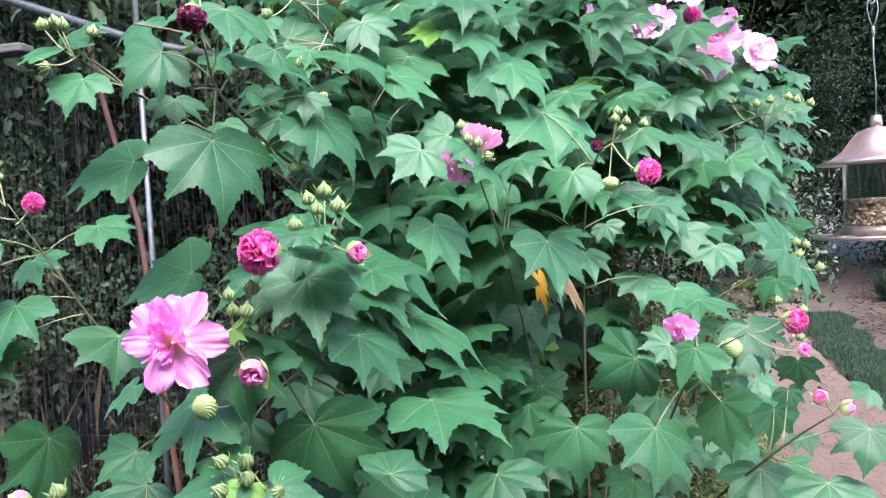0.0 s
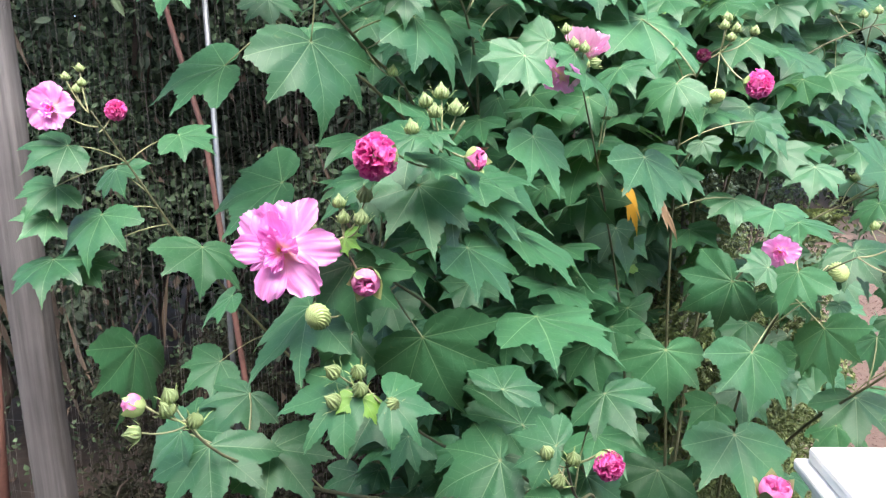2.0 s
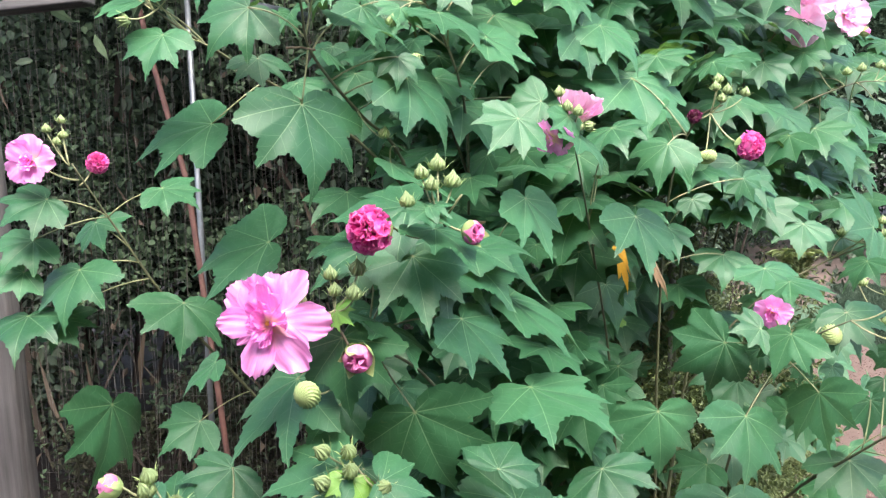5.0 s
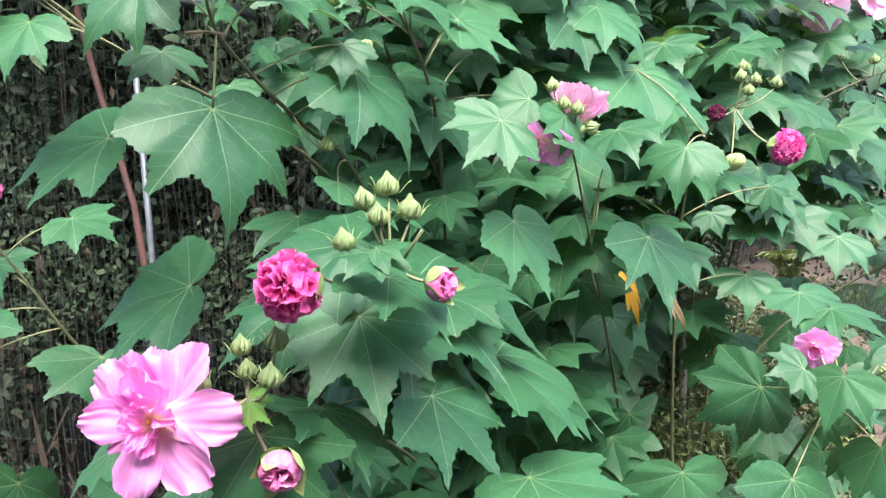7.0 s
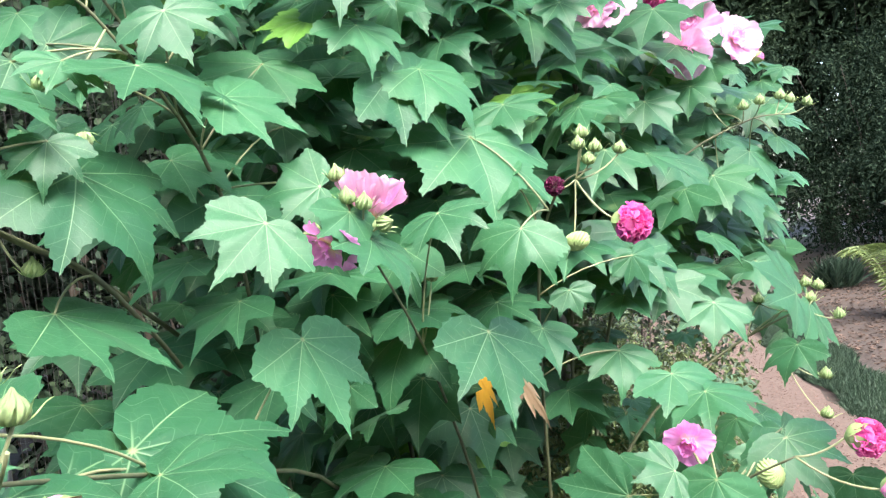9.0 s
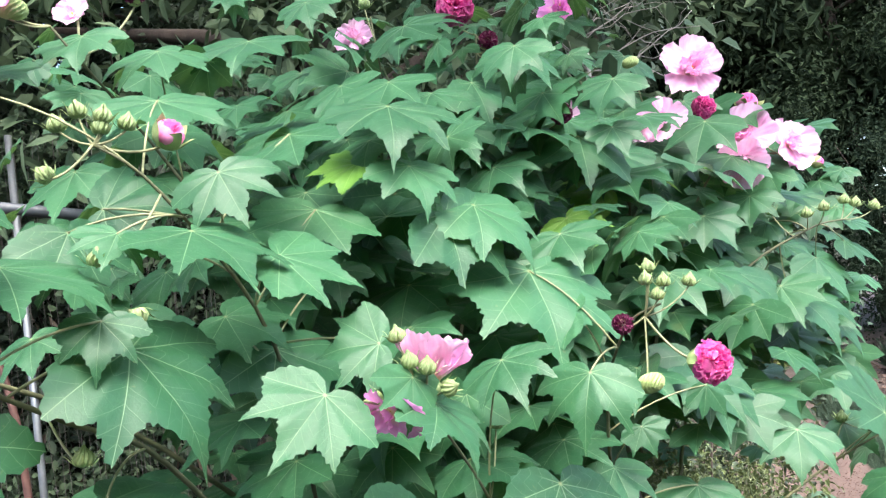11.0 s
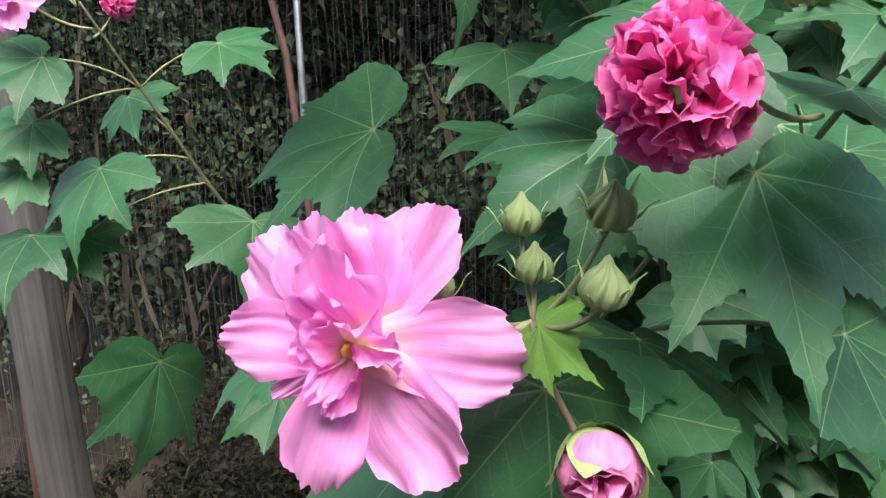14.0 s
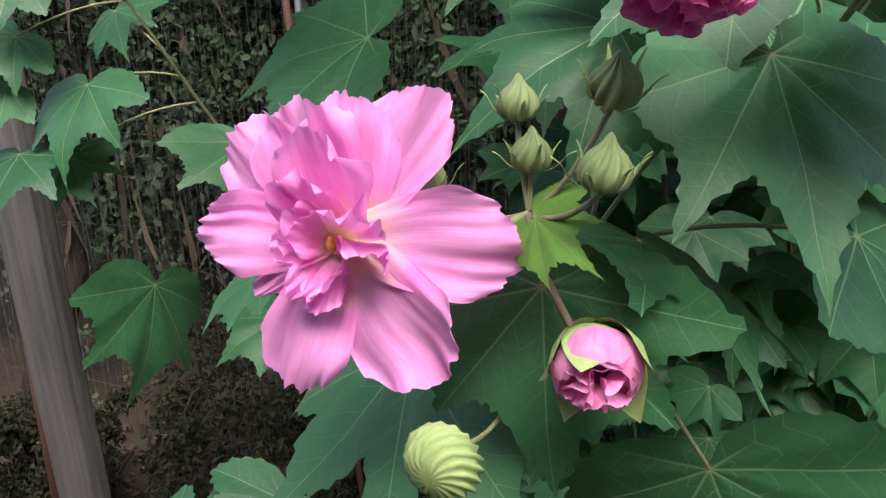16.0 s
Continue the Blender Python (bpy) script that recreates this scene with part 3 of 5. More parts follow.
leaf(0.535, 1.565, 1.332, -50, -2, 129, 0.085, 0, form=3, wide=1.01)
leaf(0.457, 1.535, 1.198, -60, -17, -153, 0.118, 0, form=4, wide=0.98)
leaf(0.572, 1.539, 1.240, -73, 24, 123, 0.104, 0, form=0, wide=1.00)
leaf(0.321, 1.600, 1.183, -78, 1, -168, 0.118, 0, form=9, wide=0.96)
leaf(0.258, 1.718, 1.236, -102, 9, -154, 0.100, 0, form=9, wide=1.05)
leaf(0.523, 1.938, 1.867, -50, -21, -149, 0.072, 0, form=2, wide=0.99)
leaf(-0.398, 1.201, 1.869, -7, -31, 92, 0.079)
leaf(0.187, 2.065, 1.310, -53, -15, 175, 0.139, 1)
leaf(0.173, 1.346, 1.695, -73, -20, -136, 0.050)
leaf(0.333, 1.651, 1.723, -0, -34, 76, 0.073)
leaf(0.778, 2.254, 1.694, -36, -3, -151, 0.158)
leaf(0.857, 2.297, 1.746, -51, 3, -143, 0.108)
leaf(0.838, 2.067, 1.471, 54, -40, 77, 0.129)
leaf(0.879, 2.122, 1.449, -62, 22, -111, 0.125)
leaf(0.805, 2.169, 1.442, -46, 9, -141, 0.082)
leaf(0.572, 1.721, 1.399, -14, 10, -150, 0.092)
leaf(0.536, 1.756, 1.420, -33, 3, -153, 0.093)
leaf(0.648, 1.913, 1.493, -42, -12, 172, 0.085)
leaf(0.487, 1.904, 1.432, -42, -14, -173, 0.088)
leaf(0.507, 1.809, 1.592, -75, 24, -154, 0.056)
leaf(0.403, 1.753, 1.556, -68, 15, -173, 0.045)
leaf(0.636, 1.608, 1.361, -44, 14, -161, 0.086)
leaf(0.495, 1.602, 1.334, -1, -50, 110, 0.059)
leaf(0.002, 1.130, 1.535, -46, 15, -97, 0.123)
leaf(-0.286, 1.328, 1.523, -14, -32, 103, 0.135)
leaf(-0.730, 1.420, 1.598, -24, -30, 159, 0.091)
leaf(-0.786, 1.421, 1.391, -26, 4, -164, 0.105)
leaf(-0.263, 0.999, 1.222, -34, 9, -161, 0.098)
leaf(-0.203, 1.043, 1.203, -37, 20, -129, 0.090)
leaf(-0.075, 0.977, 1.307, -20, -34, 110, 0.089)
leaf(-0.057, 0.970, 1.299, -38, -17, -166, 0.037, 1)
leaf(-0.021, 0.958, 1.302, -25, 39, -83, 0.061)
leaf(-0.114, 1.117, 1.333, -43, -22, 152, 0.072)
leaf(0.107, 1.101, 1.222, 39, 19, 39, 0.100)
leaf(0.089, 1.014, 1.212, -26, -36, 120, 0.092)
leaf(0.155, 0.978, 1.247, 14, -39, 65, 0.058)
leaf(0.448, 1.639, 1.010, -50, -9, -157, 0.144)
leaf(-0.253, 1.246, 1.787, -50, -0, -148, 0.057)
leaf(0.050, 1.494, 1.966, -39, -11, 155, 0.097)
leaf(-0.126, 1.154, 1.885, -41, -5, -147, 0.089)
leaf(0.131, 1.427, 1.726, 3, -52, 97, 0.064)
leaf(-0.180, 1.287, 2.003, -62, -13, -140, 0.043)
leaf(-0.178, 1.189, 1.942, -48, 4, -174, 0.061)
leaf(-0.182, 1.138, 1.933, 54, -68, 52, 0.052)
leaf(0.211, 1.814, 2.023, -54, 6, -148, 0.086)
leaf(0.400, 1.937, 1.998, -26, -33, 151, 0.137)
leaf(-0.024, 1.621, 2.131, -37, -6, -176, 0.100)
leaf(-0.120, 1.559, 2.115, -38, 8, -155, 0.084)
leaf(-0.181, 1.500, 2.125, -47, 6, -174, 0.067)
leaf(-0.292, 1.488, 2.098, -37, 16, -165, 0.074)
leaf(-0.125, 1.406, 1.900, -1, 52, -77, 0.088)
leaf(0.553, 2.296, 2.222, -47, -28, -177, 0.095)
leaf(0.047, 1.881, 2.157, -25, -53, 161, 0.095)
leaf(0.144, 1.937, 2.235, -32, 26, -154, 0.113)
leaf(0.243, 1.911, 2.110, -46, 24, -114, 0.118)
leaf(0.357, 2.071, 2.187, -46, 17, -161, 0.088)
leaf(0.452, 2.101, 1.997, -40, 27, -150, 0.103)
leaf(0.630, 2.224, 2.012, -51, 17, -168, 0.114)
leaf(0.122, 1.722, 1.791, -37, -4, 175, 0.109)
leaf(0.202, 1.832, 1.806, -42, -25, -175, 0.105)
leaf(0.358, 1.898, 1.865, -39, 22, -162, 0.079, 1)
leaf(-0.150, 1.070, 1.379, -40, -3, 135, 0.122)
leaf(-0.310, 1.179, 1.371, -39, -8, 129, 0.062)
leaf(-0.009, 1.079, 1.582, -5, -32, 100, 0.096)
leaf(0.287, 1.681, 1.783, -48, -6, -153, 0.150)
leaf(0.810, 1.531, 1.191, -51, -15, 170, 0.083)
leaf(0.735, 1.517, 1.104, -35, -8, 177, 0.100)
leaf(0.660, 1.656, 1.082, -38, -4, 172, 0.104)
leaf(0.678, 1.614, 1.206, -88, -4, -154, 0.076)
leaf(0.004, 1.393, 1.914, -59, 17, -154, 0.070)
leaf(0.209, 1.678, 1.975, -35, 42, -161, 0.067)
leaf(0.116, 1.661, 1.881, 33, -14, 19, 0.099)
leaf(0.196, 1.621, 1.867, -54, 27, -124, 0.116)
leaf(-0.244, 1.078, 1.262, -24, -21, 167, 0.070)
leaf(0.093, 1.027, 1.292, 25, 17, -13, 0.061)
leaf(0.208, 1.143, 1.251, -25, 20, -156, 0.076)
leaf(-0.082, 1.463, 2.020, -40, 3, -146, 0.095)
leaf(-0.060, 1.309, 1.856, -44, -22, -154, 0.048)
leaf(0.434, 2.011, 1.917, 5, -37, 92, 0.096, 1)
leaf(0.101, 1.601, 1.944, 4, -37, 86, 0.072, 1)
leaf(0.020, 1.188, 1.535, -26, 21, -90, 0.149)
leaf(-0.386, 1.204, 1.877, 45, 20, -32, 0.063)
leaf(-0.779, 1.441, 1.525, -36, -26, 177, 0.085)
leaf(-0.720, 1.539, 1.550, -42, 27, -164, 0.075)
leaf(-0.795, 1.430, 1.469, -35, -32, 173, 0.069)
leaf(-0.749, 1.458, 1.379, -47, 27, -143, 0.070)
leaf(-0.525, 1.526, 1.170, -34, -30, 153, 0.093)
leaf(0.651, 1.666, 1.354, -64, 0, -139, 0.095)
leaf(0.741, 1.676, 1.281, -79, 3, 156, 0.056)
leaf(0.614, 1.607, 1.266, -67, -3, -155, 0.037)
leaf(0.720, 1.671, 1.228, -70, 8, -160, 0.047)
leaf(0.833, 1.587, 1.245, -10, -33, 123, 0.044)
leaf(0.723, 1.618, 1.155, -36, 3, -163, 0.044)
leaf(0.579, 1.652, 1.268, -83, 34, -135, 0.052)
leaf(-0.092, 1.408, 1.862, -54, 3, -178, 0.041)
leaf(-0.128, 1.346, 1.871, -58, 10, -118, 0.082)
leaf(-0.042, 1.478, 1.777, -29, 25, -103, 0.084)
leaf(0.160, 1.798, 1.921, -1, -32, 104, 0.067)
leaf(0.163, 1.598, 1.929, -45, -7, -143, 0.083)
leaf(0.933, 2.343, 1.772, -36, 17, -116, 0.086)
leaf(0.965, 2.377, 1.814, -32, 18, -116, 0.064)
leaf(0.892, 2.448, 1.938, -62, 0, -142, 0.062)
leaf(0.778, 2.388, 1.898, -41, 27, -174, 0.067)
leaf(0.788, 2.336, 1.834, -14, -31, 114, 0.075)
leaf(0.812, 2.336, 1.782, -25, 27, -119, 0.061)
leaf(0.751, 2.280, 1.737, 8, -63, 99, 0.064)
leaf(0.826, 2.382, 1.653, -65, 20, -127, 0.071)
leaf(0.716, 2.287, 1.960, -58, 13, -157, 0.062)
leaf(0.340, 1.963, 1.994, -34, -43, 141, 0.053)
leaf(0.603, 2.124, 1.840, -78, 14, -149, 0.067)
leaf(0.031, 0.986, 1.581, -23, -30, 171, 0.037)
leaf(0.033, 0.987, 1.584, 6, 26, -73, 0.030)
leaf(-0.301, 1.034, 1.228, 30, 27, -51, 0.074)
leaf(-0.307, 1.012, 1.233, -45, -26, 124, 0.074)
leaf(0.046, 1.636, 1.821, -57, -3, -157, 0.060)
leaf(0.080, 1.740, 1.857, -47, 8, -156, 0.073)


# ---- flowers and buds ----
def petal_mesh(seed, width, ruffle, cup, mat, nu=26, nv=20, pinch=0.14, fray=0.55, pleat=0.0, bend=0.0):
    rng = random.Random(seed)
    off = Vector((rng.uniform(0, 90), rng.uniform(0, 90), rng.uniform(0, 90)))
    folds = [(rng.uniform(-0.8, 0.8), rng.uniform(-0.25, 0.25), rng.uniform(0.16, 0.45), rng.choice((-1, 1)) * rng.uniform(0.012, pleat)) for _ in range(4)] if pleat else []
    bm = bmesh.new()
    uvl = bm.loops.layers.uv.new("UVMap")
    grid = []
    for j in range(nv + 1):
        v = j / nv
        w = 0.5 * width * (pinch + (1 - pinch) * math.sin(math.pi * min(1, 0.06 + 0.62 * v) ** 1.15) ** 0.8)
        row = []
        for i in range(nu + 1):
            u = 2 * i / nu - 1
            edge = 1 - 0.24 * u * u * v ** 3 + 0.02 * v ** 6 * noise.noise(Vector((u * 14, 3, 0)) + off) + 0.06 * noise.noise(Vector((u * 5, 9, 0)) + off) * v ** 2
            x, y = u * w, v * edge
            z = cup * v * v * (1 - 0.4 * u * u) + 0.10 * u * u * v
            z += ruffle * v ** 1.6 * (noise.noise(Vector((u * 2.1, v * 1.3, 0)) + off) + fray * noise.noise(Vector((u * 5.0, v * 2.2, 5)) + off) * (0.4 + abs(u)))
            if not folds:
                z += 0.05 * v ** 3 * noise.noise(Vector((u * 8.0, v * 5.0, 11)) + off) + 0.02 * v ** 2 * noise.noise(Vector((u * 9.0, v * 3.0, 21)) + off)
            z += (0.0 if folds else 0.004) * v * math.sin(u * 13 + 3 * noise.noise(Vector((u * 2, v * 2, 7)) + off))
            if folds:
                z = 0.55 * z + 0.07 * v * noise.noise(Vector((u * 1.5, v * 2.6, 61)) + off)
                for at, drift, wide, high in folds:
                    z += high * v ** 0.8 * math.exp(-((u - at - drift * v) / wide) ** 2)
                z += 0.085 * v ** 6 * noise.noise(Vector((u * 3.2, 1, 31)) + off) + 0.030 * v ** 9 * noise.noise(Vector((u * 9, 2, 41)) + off)
                y += 0.016 * v ** 8 * noise.noise(Vector((u * 17, 13, 0)) + off) - bend * v ** 3 * 0.10
                z -= bend * v ** 3
            row.append(bm.verts.new((x + ruffle * 0.25 * v * noise.noise(Vector((v * 3, u, 2)) + off), y, z)))
        grid.append(row)
    for j in range(nv):
        for i in range(nu):
            fc = bm.faces.new((grid[j][i], grid[j][i + 1], grid[j + 1][i + 1], grid[j + 1][i]))
            for lp, (a, b) in zip(fc.loops, ((i, j), (i + 1, j), (i + 1, j + 1), (i, j + 1))):
                lp[uvl].uv = (a / nu, b / nv)
    return finish(bm, "petal", mat)


def shell_mesh(seed, mat, ruffle=0.30, n=12):
    """A crumpled petal that wraps a ball of radius 1 about its z end."""
    rng = random.Random(seed)
    off = Vector((rng.uniform(0, 90), rng.uniform(0, 90), rng.uniform(0, 90)))
    bm = bmesh.new()
    uvl = bm.loops.layers.uv.new("UVMap")
    grid = []
    for j in range(n + 1):
        v = j / n
        row = []
        for i in range(n + 1):
            u = 2 * i / n - 1
            lat = 1.95 * v + 0.30 * noise.noise(Vector((u * 3, 1, 4)) + off) * v
            lon = u * (0.5 + 0.75 * v * v)
            r = 0.80 + 0.2 * v + ruffle * v * v * (noise.noise(Vector((u * 2.6, v * 2.0, 0)) + off) + 0.6 * noise.noise(Vector((u * 6, v * 4, 1)) + off))
            r -= 0.16 * v ** 4
            row.append(bm.verts.new((r * math.sin(lat) * math.sin(lon), r * math.sin(lat) * math.cos(lon), -r * math.cos(lat))))
        grid.append(row)
    for j in range(n):
        for i in range(n):
            fc = bm.faces.new((grid[j][i], grid[j][i + 1], grid[j + 1][i + 1], grid[j + 1][i]))
            for lp, (a, b) in zip(fc.loops, ((i, j), (i + 1, j), (i + 1, j + 1), (i, j + 1))):
                lp[uvl].uv = (a / n, b / n)
    return finish(bm, "petal", mat)


def core_mesh(seed, mat, count=30, wide=0.62, wave_gain=1.0):
    """Many small ruffled petals packed upright into a ball."""
    rng = random.Random(seed)
    bm = bmesh.new()
    uvl = bm.loops.layers.uv.new("UVMap")
    nu, nv = 18, 8
    for k in range(count):
        up = 1 - 1.45 * (k + 0.5) / count
        lon = k * 2.39996 + rng.uniform(-0.3, 0.3)
        s = math.sqrt(max(0, 1 - up * up))
        d = Vector((s * math.cos(lon), s * math.sin(lon), up))
        x = d.orthogonal().normalized()
        x = Matrix.Rotation(rng.uniform(0, math.pi), 3, d) @ x
        y = d.cross(x)
        off = Vector((rng.uniform(0, 90), rng.uniform(0, 90), k))
        reach = rng.uniform(0.90, 1.06)
        grid = []
        for j in range(nv + 1):
            v = j / nv
            row = []
            for i in range(nu + 1):
                u = 2 * i / nu - 1
                w = wide * (0.25 + 0.75 * v)
                wave = 0.36 * wave_gain * v * (noise.noise(Vector((u * 1.9 * wave_gain, v, 0)) + off) + 0.4 * noise.noise(Vector((u * 4.5 * wave_gain, v * 2, 4)) + off))
                h = 0.35 + (0.65 + 0.10 * noise.noise(Vector((u * 3, 0, 8)) + off)) * v * reach
                row.append(bm.verts.new((d * h + x * (u * w) + y * wave) * (1 - 0.16 * u * u * v)))
            grid.append(row)
        for j in range(nv):
            for i in range(nu):
                fc = bm.faces.new((grid[j][i], grid[j][i + 1], grid[j + 1][i + 1], grid[j + 1][i]))
                for lp, (a, q) in zip(fc.loops, ((i, j), (i + 1, j), (i + 1, j + 1), (i, j + 1))):
                    lp[uvl].uv = ((a / nu + k * 0.37) % 7, q / nv)
    return finish(bm, "petal_folds", mat)


OUTER = [petal_mesh(s, 1.0, 0.24, -0.06, PINK, 44, 30, pinch=0.24, fray=0.30, pleat=0.024, bend=0.05 + 0.03 * (s % 3)) for s in range(20, 28)]
INNER = [petal_mesh(s, 1.00, 0.42, 0.12, PINK, 36, 26, pinch=0.2, fray=0.34, pleat=0.10) for s in range(30, 35)]
PALE_OUT = [petal_mesh(s, 1.02, 0.20, -0.05, PALE) for s in range(40, 44)]
PALE_IN = [petal_mesh(s, 0.95, 0.36, 0.12, PALE, pinch=0.2) for s in range(45, 48)]
SHELL_M = [shell_mesh(s, MAGENTA) for s in range(50, 54)]
SHELL_R = [shell_mesh(s, ROSE, 0.08) for s in range(55, 58)]
SHELL_F = [shell_mesh(s, FADED, 0.28) for s in range(60, 63)]
CORE = {id(SHELL_M): core_mesh(1, MAGENTA, 40, 0.62, 1.15), id(SHELL_R): core_mesh(2, ROSE, 26, 0.62, 0.6), id(SHELL_F): core_mesh(3, FADED)}
CALYX = lathe([(0.06, 0.0), (0.16, 0.04), (0.24, 0.14), (0.20, 0.26)], 15, "calyx", BUD, 0.06, 5)
HEART = lathe([(0.03, 0.0), (0.035, 0.05), (0.035, 0.12), (0.045, 0.16), (0.035, 0.19), (0.01, 0.20)], 12, "stamen", STAMEN, 0.15, 6)


def sepal_mesh(mat, length=1.0, width=0.5, bend=0.5, flick=0.0, name="sepal"):
    bm = bmesh.new()
    rows = []
    n = 9
    y = z = 0.0
    for j in range(n + 1):
        v = j / n
        w = width * 0.5 * math.sin(math.pi * (0.22 + 0.78 * v)) ** 0.9 + 0.004
        a = v * bend * 1.6 if v < 0.7 else (0.7 * bend * 1.6 - flick * (v - 0.7) / 0.3)
        if j:
            y += length / n * math.cos(a)
            z += length / n * math.sin(a)
        rows.append([bm.verts.new((u * w, y - 0.10 * w * abs(u), z + 0.28 * w * u * u + 0.02 * math.sin(9 * v + 3 * u))) for u in (-1, -0.5, 0, 0.5, 1)])
    for a, b in zip(rows, rows[1:]):
        for i in range(4):
            bm.faces.new((a[i], a[i + 1], b[i + 1], b[i]))
    return finish(bm, name, mat)


SEPAL = sepal_mesh(BUD_LIME, 1.98, 1.05, 1.16, 0.3)
BRACT = sepal_mesh(BUD_LIME, 1.30, 0.15, 0.86, 0.6, "bract")
BUD_BODY = lathe([(0.10, 0.0), (0.38, 0.04), (0.54, 0.20), (0.60, 0.44), (0.56, 0.68), (0.43, 0.90), (0.26, 1.06), (0.15, 1.20), (0.09, 1.34), (0.02, 1.42)], 60, "bud", BUD, 0.13, 10, 0.8)
LIME_BODY = lathe([(0.10, 0.0), (0.50, 0.05), (0.78, 0.25), (0.86, 0.55), (0.74, 0.88), (0.46, 1.08), (0.16, 1.16), (0.02, 1.15)], 64, "bud", BUD_LIME, 0.10, 16, 1.5)


def link_stalk(place, root, r=0.0014, back=None):
    a, b = Vector(root), Vector(place)
    sag = Vector((0, 0, -0.10 * (b - a).length)) if back is None else Vector(back)
    part("flower_stalk", tube(arc(a, b, sag, 6), r, 6, "flower_stalk", STALK), shrub, AT)


def near_stem(place):
    d = np.linalg.norm(STEM_AT - np.array(place), axis=1)
    return STEM_AT[int(np.argmin(np.abs(d - 0.045)))]


def rose(place, normal, radius, pale=False, seed=0, up=(0, 0, 1), root=None, outer=None, inner=8):
    """An open double flower; radius in metres from heart to petal tip."""
    rng = random.Random(seed)
    base = part("flower", CALYX, shrub, AT @ facing(place, normal, up, radius) @ pose(0, 0, -0.34, 0, 0, 0), "pale pink open double flower" if pale else "pink open double flower with ruffled petals")
    out_set, in_set = (PALE_OUT, PALE_IN) if pale else (OUTER, INNER)
    shift = pose(0, 0, 0.34)
    if outer is None:
        outer = [(k * 72 + rng.uniform(-12, 12), rng.uniform(0.88, 1.05), rng.uniform(8, 30), 1.0) for k in range(5)]
    for k, (ang, ln, el, wd) in enumerate(outer):
        part("petal", out_set[(k + seed) % len(out_set)], base, shift @ pose(0, 0, -0.012 * k, 0, 0, ang - 90) @ pose(0, 0, 0, el, rng.uniform(-10, 10), 0) @ Matrix.Diagonal((ln * wd, ln, ln, 1)))
    if isinstance(inner, int):
        inner = [(k * 137.5 + seed * 40 + 90, rng.uniform(0.38, 0.62), rng.uniform(38, 78), 1.0, rng.uniform(-25, 25)) for k in range(inner)]
    for k, (ang, ln, el, wd, twist) in enumerate(inner):
        part("petal", in_set[(k + seed) % len(in_set)], base, shift @ pose(0, 0, 0.02, 0, 0, ang - 90) @ pose(0, 0.03, 0, el, twist, 0) @ Matrix.Diagonal((ln * wd, ln, ln, 1)))
    part("stamen", HEART, base, shift)
    link_stalk(Vector(place) - Vector(normal).normalized() * radius * 0.3, near_stem(place) if root is None else root, 0.0017)
    return base


def ball(place, axis, radius, shells, seed, label, petals=14, sepals=5, root=None):
    """A closed double flower: crumpled petals packed in a ball, sepals at its foot."""
    rng = random.Random(seed)
    base = part("flower_bud", CALYX, shrub, AT @ facing(place, axis, (0.2, 0.1, 1) if abs(Vector(axis).normalized().z) < 0.9 else (0, 1, 0), radius) @ pose(0, 0, -1.05), label)
    for k in range(petals):
        r = 0.98 - 0.22 * (k / petals)
        part("petal", shells[k % len(shells)], base, pose(0, 0, 1.02 + 0.12 * (1 - r), 0, 0, k * 137.5) @ pose(0, 0, 0, rng.uniform(-8, 8), rng.uniform(-8, 8), 0) @ Matrix.Scale(r, 4))
    if id(shells) in CORE:
        part("petal_folds", CORE[id(shells)], base, pose(0, 0, 1.02, 8, 6, seed * 70) @ Matrix.Scale(0.76 if shells is SHELL_R else 1.0, 4))
    for k in range(sepals):
        part("sepal", SEPAL, base, pose(0, 0, 0.02, 0, 0, k * 72 + seed * 20) @ pose(0, 0.15, 0, 8 + rng.uniform(-8, 8), rng.uniform(-8, 8), 0) @ Matrix.Diagonal((1, rng.uniform(0.92, 1.02), 1, 1)) @ Matrix.Scale(1.0 if shells is SHELL_R else 0.78, 4))
    link_stalk(Vector(place) - Vector(axis).normalized() * radius, near_stem(place) if root is None else root, 0.0014)
    return base


def green_bud(place, axis, radius=0.011, root=None, seed=0, lime=False):
    if not lime and radius > 0.009:
        radius *= 0.74
    m = AT @ facing(place, axis, (0.2, 1, 0.1), radius * 1.7) @ pose(0, 0, -0.6, 0, 0, seed * 50)
    base = part("bud", LIME_BODY if lime else BUD_BODY, shrub, m)
    if not lime:
        for k in range(7):
            part("bract", BRACT, base, pose(0, 0, 0.0, 0, 0, k * 51.4 + seed * 9) @ pose(0, 0.28, 0.02, 2 + 12 * (k % 3), 0, 0) @ Matrix.Scale(0.9 + 0.07 * (k % 4), 4))
    link_stalk(Vector(place) - Vector(axis).normalized() * radius * 1.1, near_stem(place) if root is None else root, 0.0011)
    return base


